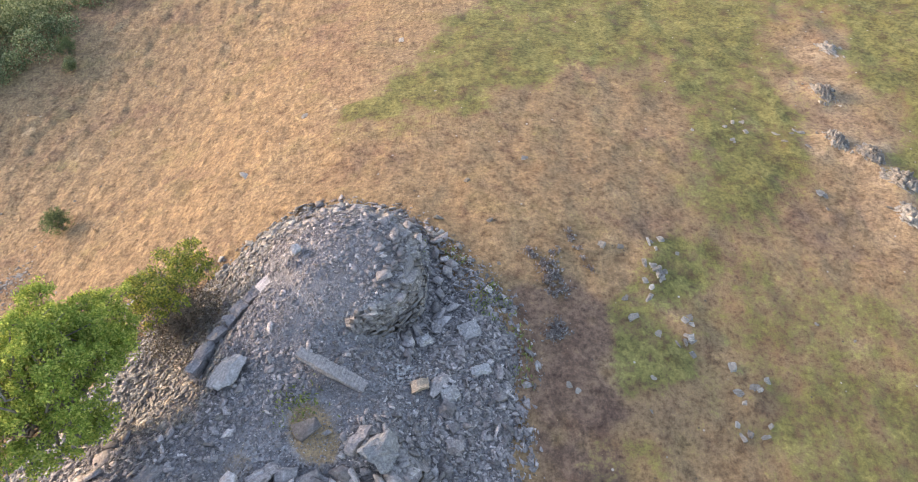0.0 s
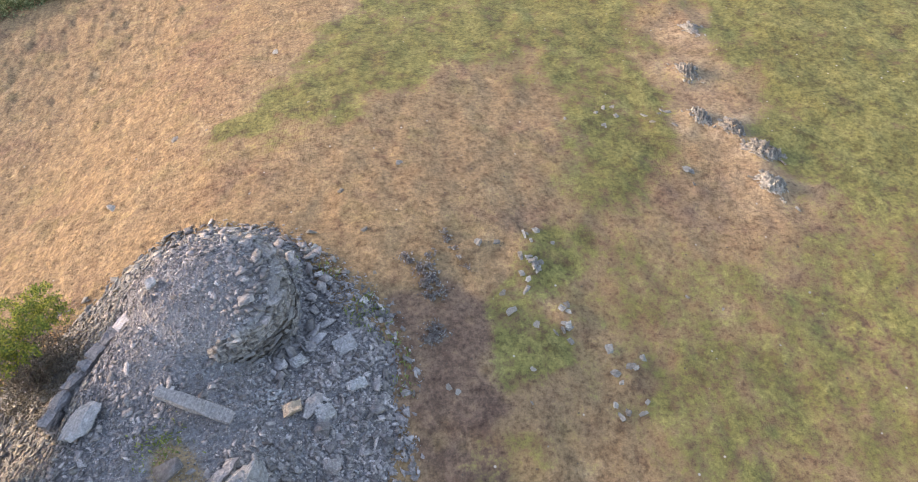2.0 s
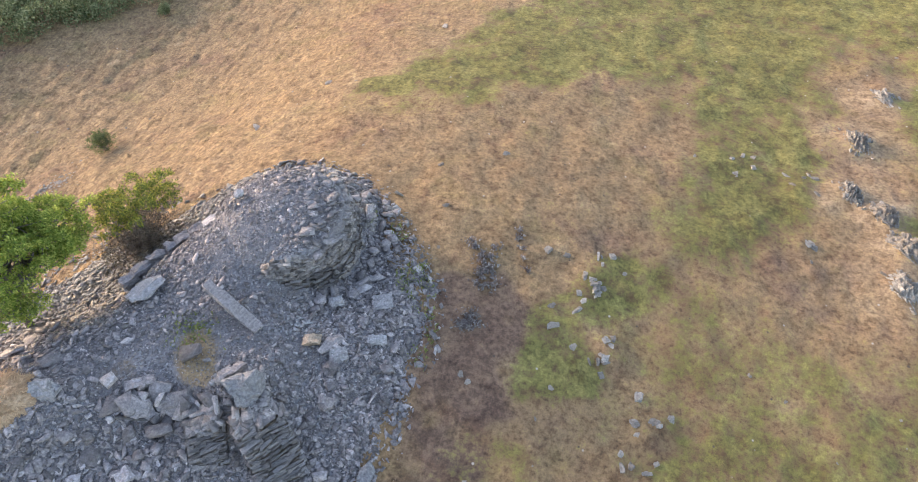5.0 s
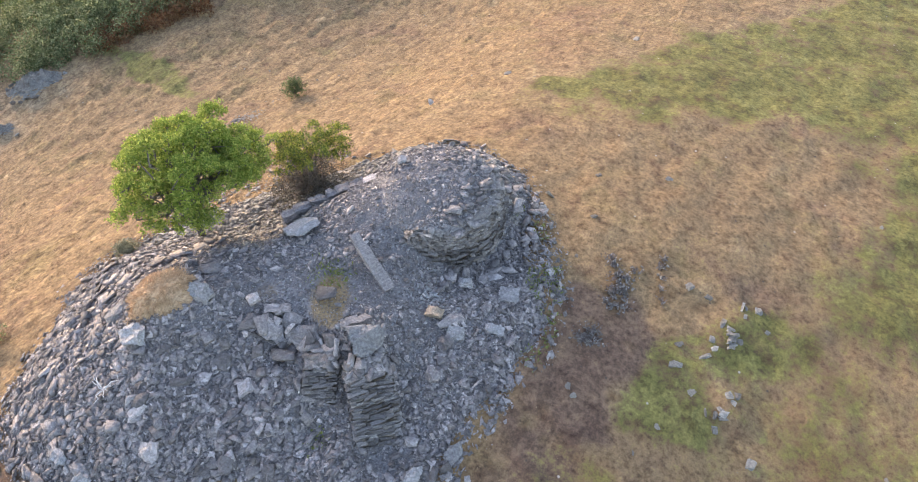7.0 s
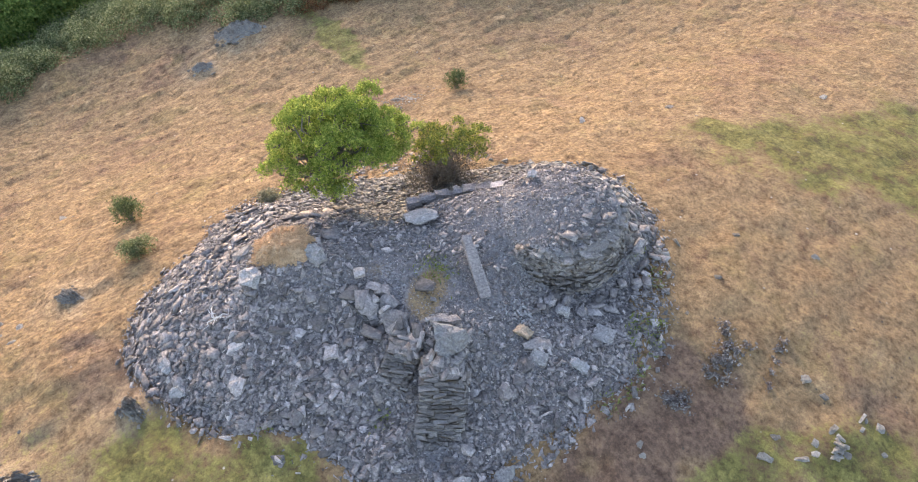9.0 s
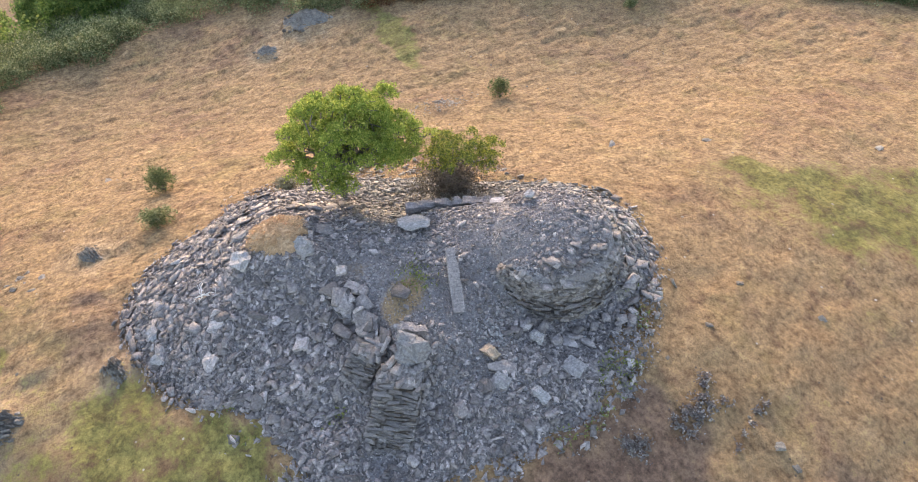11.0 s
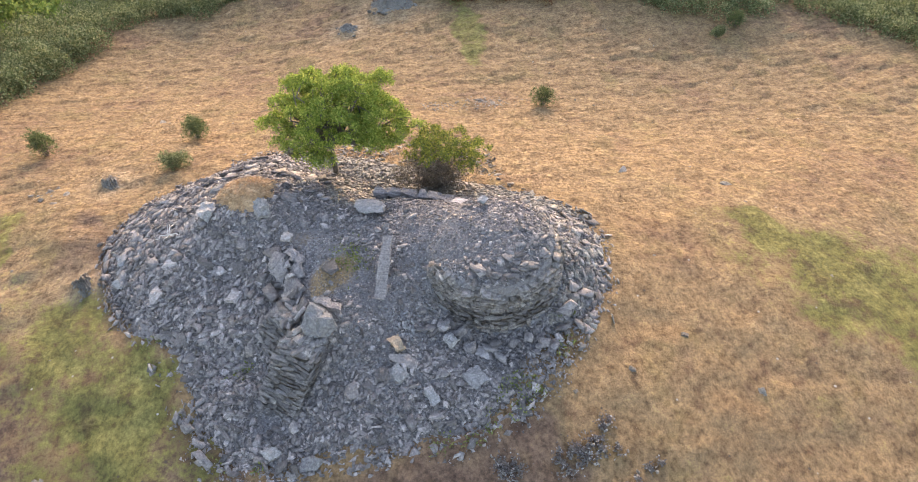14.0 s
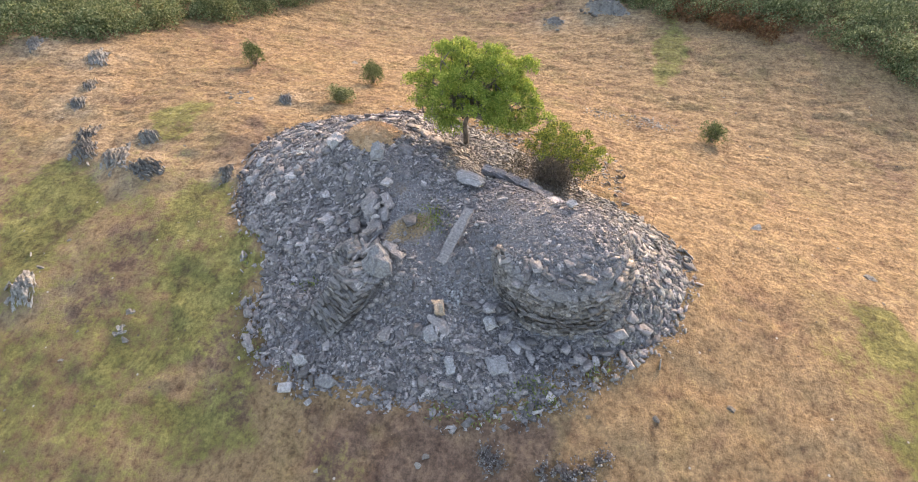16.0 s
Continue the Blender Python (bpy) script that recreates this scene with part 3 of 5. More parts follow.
HEATHER = leaf_material("heather_leaf", [(0.0, (0.11, 0.09, 0.082)), (0.6, (0.21, 0.178, 0.162)), (0.85, (0.28, 0.245, 0.22)), (1.0, (0.55, 0.51, 0.47))], 0.15)
HERB = leaf_material("herb_leaf", [(0.0, (0.14, 0.17, 0.05)), (1.0, (0.3, 0.32, 0.1))], 0.4)
HERB_GREY = leaf_material("sage_leaf", [(0.0, (0.16, 0.16, 0.1)), (1.0, (0.36, 0.35, 0.23))], 0.3)
BARK = bark_material("bark", (0.1, 0.085, 0.065), (0.24, 0.21, 0.17))
TWIG = bark_material("dry_twig", (0.14, 0.11, 0.09), (0.27, 0.23, 0.19))
DARKWOOD = bark_material("dark_timber", (0.06, 0.055, 0.05), (0.16, 0.145, 0.13))
DEADWOOD = bark_material("bleached_wood", (0.5, 0.49, 0.46), (0.72, 0.7, 0.66))

# ---- the hillside: one sheet to the horizon ----
def spread(lo, hi, step, far):
    core = np.arange(lo, hi + step, step)
    out = [step * 1.5]
    while sum(out) < far:
        out.append(out[-1] * 1.35)
    s = np.cumsum(out)
    return np.concatenate([lo - s[::-1], core, hi + s])


def build_ground():
    xs, ys = spread(-46, 26, 0.17, 2600), spread(-22, 42, 0.17, 2600)
    X, Y = np.meshgrid(xs, ys)
    Z = turf_z(X, Y)
    far = np.maximum(0, np.hypot(X, Y) - 120)
    Z = Z * np.exp(-far / 900) - 9 * (1 - np.exp(-far / 400))
    nx, ny = len(xs), len(ys)
    i = np.arange(nx * ny).reshape(ny, nx)
    Q = np.stack([i[:-1, :-1], i[:-1, 1:], i[1:, 1:], i[1:, :-1]], -1).reshape(-1, 4)
    me = mesh_np("ground", np.stack([X, Y, Z], -1), Q, attrs={"green": greenness(X, Y), "worn": worn(X, Y), "combed": combed(X, Y), "pale": bleached(X, Y)}, smooth=True)
    return tagged(put("ground", me, TURF), "sheep-cropped hillside turf, straw-dry with green patches", "ground", kind="structure")


ground = build_ground()


def build_grass():
    """Blades in small tufts over the slope, thinner far off."""
    rng = np.random.RandomState(5)
    n = 85000
    x, y = rng.uniform(-40, 24, n), rng.uniform(-16, 38, n)
    keep = (heap_z(x, y) < ground_z(x, y) - 0.03) & (np.hypot(x + 4, y - 9) < 34) & (rng.uniform(0, 1, n) > 0.7 * worn(x, y)) & (rng.uniform(0, 1, n) < 0.25 + 0.75 * combed(x, y))
    x, y = x[keep], y[keep]
    x, y = x + 0.25 * wave_noise(x, y, 0.9, 21), y + 0.25 * wave_noise(x, y, 0.9, 22)
    g = greenness(x, y)
    n, k = len(x), 4
    base = np.stack([x, y, turf_z(x, y) - 0.02], 1)
    base = np.repeat(base, k, 0) + rng.normal(0, 0.045, (n * k, 3)) * np.array([1, 1, 0])
    gk = np.repeat(g, k)
    L = rng.uniform(0.04, 0.105, n * k) * (1 - 0.5 * gk) * (0.4 + 0.85 * np.repeat(combed(x, y), k))
    lean = np.repeat(rng.normal(0, 0.8, (n, 2)), k, 0) + rng.normal(0, 0.8, (n * k, 2)) + np.array([-0.5, 0.3])
    d = np.concatenate([lean, np.ones((n * k, 1))], 1)
    d /= np.linalg.norm(d, axis=1, keepdims=True)
    a = rng.uniform(0, 6.283, n * k)
    w = rng.uniform(0.008, 0.018, n * k)[:, None] * np.stack([np.cos(a), np.sin(a), 0 * a], 1)
    V = np.stack([base - w, base + w, base + d * L[:, None]], 1)
    me = mesh_np("grass", V, tris=np.arange(3 * n * k).reshape(-1, 3), attrs={"green": np.repeat(gk, 3)})
    return tagged(put("grass", me, BLADES), "dry straw-coloured and green grass tufts on the hillside", "grass", kind="stuff")


build_grass()

# ---- the spoil heap ----
def dry_on_heap(x, y):
    return np.clip(bump(x, y, -3.45, 6.3, 0.38, 1.2) + bump(x, y, -3.65, 6.75, 0.32, 1.0) + bump(x, y, -3.1, 5.95, 0.28, 0.8) + bump(x, y, -5.0, 5.7, 0.4, 0.55)
                   + bump(x, y, -7.5, 3.85, 0.62, 1.3) + bump(x, y, -5.5, 5.0, 0.3, 0.4), 0, 1)


def build_heap():
    xs, ys = np.arange(-13.5, 3.2, 0.1), np.arange(-3, 17.2, 0.1)
    X, Y = np.meshgrid(xs, ys)
    Zh, Zg = heap_z(X, Y), ground_z(X, Y)
    Z = np.minimum(Zh, Zg + 3) + heap_rough(X, Y)
    i = np.arange(X.size).reshape(X.shape)
    Q = np.stack([i[:-1, :-1], i[:-1, 1:], i[1:, 1:], i[1:, :-1]], -1).reshape(-1, 4)
    inside = ((Zh - Zg) > -0.35) & (np.hypot((X + 4.5) / 8.2, (Y - 7) / 9) < 1.15)
    Q = Q[inside.ravel()[Q].all(1)]
    used = np.unique(Q)
    back = np.full(X.size, -1)
    back[used] = np.arange(len(used))
    V = np.stack([X, Y, Z], -1).reshape(-1, 3)[used]
    me = mesh_np("spoil_heap", V, back[Q], attrs={"dry": dry_on_heap(X, Y).ravel()[used]}, smooth=True)
    return tagged(put("slate_tip", me, SPOIL), "grey-blue slate spoil tip with loose flakes and dust", "slate tip")


heap = build_heap()


def rubble_spots(rng, n, keep_fn):
    """Spots on the heap where flakes lie."""
    x, y = rng.uniform(-13.4, 3.0, n), rng.uniform(-2.6, 16.8, n)
    h = heap_z(x, y) - ground_z(x, y)
    k = (h > -0.12 + 0.1 * rng.normal(0, 1, n)) & (np.hypot((x + 4.5) / 8.2, (y - 7) / 9) < 1.15)
    k &= rng.uniform(0, 1, n) < keep_fn(x, y)
    return x[k], y[k]


def dense(x, y):
    """How thick the loose flakes lie: thick on the flanks, thin in the worn gully and on the platform."""
    d = 1.0 - 0.75 * np.exp(-(((x + 2.0) / 1.3) ** 2 + ((y - 7.6) / 0.9) ** 2)) - 0.6 * np.exp(-(((x + 4.3) / 1.6) ** 2 + ((y - 6.0) / 1.6) ** 2))
    d = d - 0.45 * np.exp(-(((x + 4.3) / 1.5) ** 2 + ((y - 9.6) / 1.6) ** 2))
    d = d - 0.8 * bump(x, y, 0.0, 4.0, 0.45, 1.0) - 0.6 * bump(x, y, -1.6, 3.6, 0.35, 1.0)
    return np.clip(d - 1.1 * dry_on_heap(x, y), 0.03, 1)


def flake_size(x, y):
    """Bigger slabs on the southern flank and at the foot, small stuff on the platform and the tower."""
    s = 0.75 + 0.28 / (1 + np.exp((y - 3.8) / 0.6)) + 0.2 / (1 + np.exp(-(x - 0.3) / 0.4)) + 0.3 / (1 + np.exp(-(y - 13.0) / 0.3))
    return s - 0.14 * np.exp(-(((x + 4) / 2) ** 2 + ((y - 10) / 2) ** 2))


def build_rubble():
    rng = np.random.RandomState(8)
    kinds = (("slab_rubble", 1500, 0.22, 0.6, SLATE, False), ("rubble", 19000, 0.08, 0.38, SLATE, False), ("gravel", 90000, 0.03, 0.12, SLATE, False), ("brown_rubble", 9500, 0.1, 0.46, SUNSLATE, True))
    for name, n, lo, hi, mat, behind in kinds:
        # west: sunlit back of the heap, whose flakes take the sun-tinted slate
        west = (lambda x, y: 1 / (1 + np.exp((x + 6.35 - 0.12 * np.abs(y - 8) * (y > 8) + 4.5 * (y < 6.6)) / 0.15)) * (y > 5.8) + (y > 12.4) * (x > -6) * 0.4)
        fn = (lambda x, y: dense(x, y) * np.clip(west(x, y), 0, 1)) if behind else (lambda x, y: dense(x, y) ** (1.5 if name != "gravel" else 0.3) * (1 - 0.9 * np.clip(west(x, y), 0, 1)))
        x, y = rubble_spots(rng, n * 3 if not behind else n * 6, fn)
        rt = np.hypot(x + 3.15, y - 11.15)
        off_wall = ~((rt > 1.72) & (rt < 2.24) & (np.abs(np.arctan2(y - 11.15, x + 3.15) - 0.16) < 1.58))
        x, y = x[off_wall][:n], y[off_wall][:n]
        rt = np.hypot(x + 3.15, y - 11.15)
        m = len(x)
        s = (lo + (hi - lo) * rng.beta(1.0, 4.0, m)) * flake_size(x, y) * np.where((rt < 2.6) & (x < -1.6) & (y < 12.6), 0.8, 1.0)
        V = flakes(m, rng, s, thick=0.13)
        nrm = slope_normals(heap_z, x, y)
        nrm[(rt > 1.7) & (rt < 2.3) & (x > -2.9)] = (0, 0, 1)
        V = np.einsum("nij,nkj->nki", rotations(m, rng, np.where(rng.uniform(0, 1, m) < 0.34, 0.5, 0.14), nrm), V)
        z = np.maximum(heap_z(x, y) + heap_rough(x, y), ground_z(x, y)) + s * np.where(rt < 1.85, 0.03, 0.09) + 0.02 * rng.uniform(0, 1, m)
        P = np.stack([x, y, z], 1)
        single = np.zeros(m, bool)
        if name == "slab_rubble":
            pick = np.flatnonzero((x > -5.5) & (y < 9.5))
            pick = pick[np.argsort(-s[pick])][:300]
            single[pick] = True
            for q in pick:
                me = mesh_np("stone", V[q], FLAKE_QUADS)
                put("stone", me, mat, heap, Matrix.Translation(P[q]))
        V, m = (V + P[:, None])[~single], int((~single).sum())
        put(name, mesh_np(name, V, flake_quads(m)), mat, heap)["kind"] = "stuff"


build_rubble()

# ---- round stump of the tower ----
TOWER_C, TOWER_R0, TOWER_R1, TOWER_LOW, TOWER_TOP = (-3.15, 11.15), 2.2, 1.98, -1.55, 0.3


def build_tower():
    rng = np.random.RandomState(12)
    tower = thing("tower_stump", "round drystone tower stump of grey slate, filled with rubble", "ruin", m=pose(TOWER_C[0], TOWER_C[1], TOWER_LOW))
    H = TOWER_TOP - TOWER_LOW
    # core behind the facing
    n = 48
    V, Q = [], []
    for j, (r, z) in enumerate(((TOWER_R0 - 0.16, 0), (TOWER_R1 - 0.14, H - 0.16), (TOWER_R1 - 0.7, H - 0.1))):
        for k in range(n):
            a = 6.2832 * k / n
            V.append((r * math.cos(a), r * math.sin(a), z))
    for j in range(2):
        for k in range(n):
            Q.append((j * n + k, j * n + (k + 1) % n, (j + 1) * n + (k + 1) % n, (j + 1) * n + k))
    put("core", mesh_np("core", V, Q, attrs={"dry": np.zeros(len(V))}, smooth=True), SPOIL, tower, label="slate rubble filling")
    shapes = []
    for s in range(14):
        me = mesh_np("stone", block(rng, 1, 1, 1, 0.2), BLOCK_QUADS)
        me.materials.append(WALLSTONE)
        shapes.append(me)
    z, rest, count = 0.0, [], 0
    while z < H + 0.3:
        hgt = rng.uniform(0.024, 0.055)
        a = rng.uniform(0, 1)
        end = a + 6.2832
        while a < end:
            w = rng.uniform(0.09, 0.34)
            r = TOWER_R0 + (TOWER_R1 - TOWER_R0) * z / H
            mid = a + w / r / 2
            lift = 0.2 * wave_noise(mid * 1.2, 0.0, 1.0, 6) - 0.05
            mid_at = (mid + math.pi) % (2 * math.pi) - math.pi
            if z < H - 0.02 + lift + rng.normal(0, 0.035) - 0.16 * max(0.0, -0.45 - mid_at) and -1.42 < mid_at < 1.75:
                d = rng.uniform(0.24, 0.34)
                m = Matrix.Rotation(mid, 4, "Z") @ Matrix.Translation((r - d / 2 + rng.normal(0, 0.045), 0, z + hgt / 2 + rng.normal(0, 0.01))) @ pose(0, 0, 0, rng.normal(0, 3.5), rng.normal(0, 4), rng.normal(0, 7)) @ Matrix.Diagonal((d, w * 0.96, hgt * rng.uniform(0.6, 1.05), 1))
                facing = math.cos(mid + 0.35)
                if facing > 0.45 and count < 300 and z > 0.6:
                    put("stone", shapes[rng.randint(14)], WALLSTONE, tower, m)
                    count += 1
                else:
                    c = block(rng, 1, 1, 1, 0.2)
                    rest.append(c @ np.array(m.to_3x3()).T + np.array(m.translation))
            a += w / r
        z += hgt
    V = np.array(rest)
    Q = (BLOCK_QUADS[None] + 8 * np.arange(len(V))[:, None, None]).reshape(-1, 4)
    put("walling", mesh_np("walling", V, Q), WALLSTONE, tower)["kind"] = "stuff"
    # broken stones along the rim
    for k in range(70):
        a = rng.uniform(-0.8, 2.1)
        r, s = 0.4 + 1.26 * math.sqrt(rng.uniform(0, 1)), rng.uniform(0.14, 0.36)
        lift = -0.005
        if k < 16:
            a, r, s, lift = rng.uniform(-0.75, 1.1), rng.uniform(1.25, 1.72), rng.uniform(0.22, 0.5), 0.004 * k
        x, y = r * math.cos(a), r * math.sin(a)
        me = mesh_np("rim_stone", flakes(1, rng, s, thick=0.11)[0], FLAKE_QUADS)
        z = float(heap_z(TOWER_C[0] + 0.95 * x, TOWER_C[1] + 0.95 * y) + heap_rough(TOWER_C[0] + 0.95 * x, TOWER_C[1] + 0.95 * y)) - TOWER_LOW + lift
        put("rim_stone", me, WALLSTONE if k < 16 and k % 2 else SLATE, tower, pose(x, y, z, rng.normal(0, 4) - 9 * r * math.sin(a), rng.normal(0, 4) + 9 * r * math.cos(a), math.degrees(a) + rng.normal(90, 35)))


build_tower()


# ---- two battered drystone buttresses ----
def build_buttress(name, label, top_l, top_r, foot_l, foot_r, depth, seed):
    rng = np.random.RandomState(seed)
    tl, tr, fl, fr = (Vector(p) for p in (top_l, top_r, foot_l, foot_r))
    along = (tr - tl)
    along.z = 0
    back = Vector((-along.y, along.x, 0)).normalized()
    ob = thing(name, label, "wall")
    ob.matrix_basis = Matrix.Translation((fl + fr) / 2)
    o = (fl + fr) / 2
    inset = 0.1
    up = Vector((0, 0, 0.05))
    core = [fl + back * inset, fr + back * inset, fr + back * depth, fl + back * depth, tl + back * inset + up, tr + back * inset + up, tr + back * (depth - 0.3) + up, tl + back * (depth - 0.3) + up]
    put("core", mesh_np("core", [tuple(c - o - Vector((0, 0, 0.06))) for c in core], BLOCK_QUADS, attrs={"dry": np.zeros(8)}), SPOIL, ob, label="slate rubble core")
    shapes = []
    for s in range(8):
        me = mesh_np("stone", block(rng, 1, 1, 1, 0.2), BLOCK_QUADS)
        me.materials.append(WALLSTONE)
        shapes.append(me)
    H = tl.z - fl.z
    z = 0.0
    while z < H:
        hgt = rng.uniform(0.026, 0.055)
        f = z / H
        l, r = fl.lerp(tl, f), fr.lerp(tr, f)
        for side in range(3):
            if side == 0:
                a, b = l, r
            elif side == 1:
                a, b = r, r + back * (depth - 0.25) * (1 - 0.35 * f)
            else:
                a, b = l + back * (depth - 0.25) * (1 - 0.35 * f), l
            d = b - a
            d.z = 0
            n = d.length
            u = d.normalized()
            inn = Vector((-u.y, u.x, 0))
            s = -0.02
            while s < n - 0.05:
                w = min(rng.uniform(0.14, 0.48), n - s + 0.03)
                dep = rng.uniform(0.2, 0.3)
                c = a + u * (s + w / 2) + inn * (dep / 2 + rng.normal(0, 0.038)) - o
                c.z = fl.z + z + hgt / 2 - o.z
                m = Matrix.Translation(c) @ Matrix.Rotation(math.atan2(u.y, u.x), 4, "Z") @ pose(0, 0, 0, rng.normal(0, 4), rng.normal(0, 4), rng.normal(0, 6)) @ Matrix.Diagonal((w * 0.97, dep, hgt * rng.uniform(0.75, 1.1), 1))
                put("stone", shapes[rng.randint(8)], WALLSTONE, ob, m)
                s += w
        z += hgt
    # loose slabs over the top
    n = max(14, int(48 * (tr - tl).length * depth))
    for k in range(n):
        p = tl.lerp(tr, rng.uniform(0.08, 0.92)) + back * rng.uniform(0.05, depth - 0.25) - o
        me = mesh_np("stone", flakes(1, rng, rng.uniform(0.16, 0.42), thick=0.12)[0], FLAKE_QUADS)
        put("stone", me, WALLSTONE, ob, pose(p.x, p.y, p.z + rng.uniform(-0.02, 0.05), rng.normal(0, 8), rng.normal(0, 8), rng.uniform(0, 360)))
    return ob


build_buttress("drystone_buttress", "sloping drystone buttress of thin grey slates, standing clear of the heap", (-1.45, 4.72, -0.36), (-0.77, 5.58, -0.36), (-0.42, 3.62, -2.0), (0.32, 4.62, -2.0), 0.95, 41)
build_buttress("drystone_buttress", "crumbling low drystone buttress of leaning slate courses", (-2.72, 4.5, -0.5), (-2.08, 4.95, -0.5), (-2.28, 3.4, -1.8), (-1.55, 3.85, -1.8), 0.85, 42)


# ---- kerb of big blocks behind the platform ----
def build_kerb():
    """Two courses of close-set squared blocks along the platform's western edge, with a broken gap."""
    rng = np.random.RandomState(17)
    pts = [(-6.95, 8.15), (-6.75, 8.7), (-6.38, 9.45), (-6.0, 10.05), (-5.6, 10.55), (-5.25, 10.95)]
    ob = thing("kerb_wall", "curved kerb of squared blue-grey slate blocks along the platform edge", "wall")
    knots = np.cumsum([0] + [math.dist(pts[i], pts[i + 1]) for i in range(len(pts) - 1)])
    at = lambda d: (float(np.interp(d, knots, [p[0] for p in pts])), float(np.interp(d, knots, [p[1] for p in pts])))
    for course in range(4):
        s = -rng.uniform(0, 0.3)
        while s < knots[-1]:
            w = rng.uniform(0.28, 0.6)
            (ax, ay), (bx, by) = at(s), at(s + w)
            top = -0.47 + 0.12 * s
            me = rough_rock("block", rng, w * 1.02, rng.uniform(0.3, 0.36), 0.21, 4, 0.16, 1.08)
            put("block", me, SLATE, ob, pose((ax + bx) / 2 + rng.normal(0, 0.012), (ay + by) / 2 + rng.normal(0, 0.012), top - 0.19 * course - 0.1 + rng.normal(0, 0.01), rng.normal(0, 4), rng.normal(0, 4), math.degrees(math.atan2(by - ay, bx - ax)) + rng.normal(0, 5)))
            s += w
    return ob


build_kerb()


# ---- single rocks on the heap ----
def lay_rock(name, label, x, y, sx, sy, sz, turn, mat, seed, group="rocks on the heap", lean=(0, 0), lift=0.0, cuts=13, on=surface_z):
    rng = np.random.RandomState(seed)
    me = rough_rock(name, rng, sx * 0.95, sy * 0.95, sz, cuts, 0.16, 0.78 if cuts > 3 else 1.1)
    z = float(on(x, y)) + sz * 0.3 + lift
    nrm = slope_normals(on, np.array([x]), np.array([y]))[0]
    q = Vector((0, 0, 1)).rotation_difference(Vector(nrm).normalized()).to_matrix().to_4x4()
    m = Matrix.Translation((x, y, z)) @ q @ pose(0, 0, 0, lean[0], lean[1], turn)
    ob = put(name, me, mat, None, m)
    return tagged(ob, label, "rock", group)


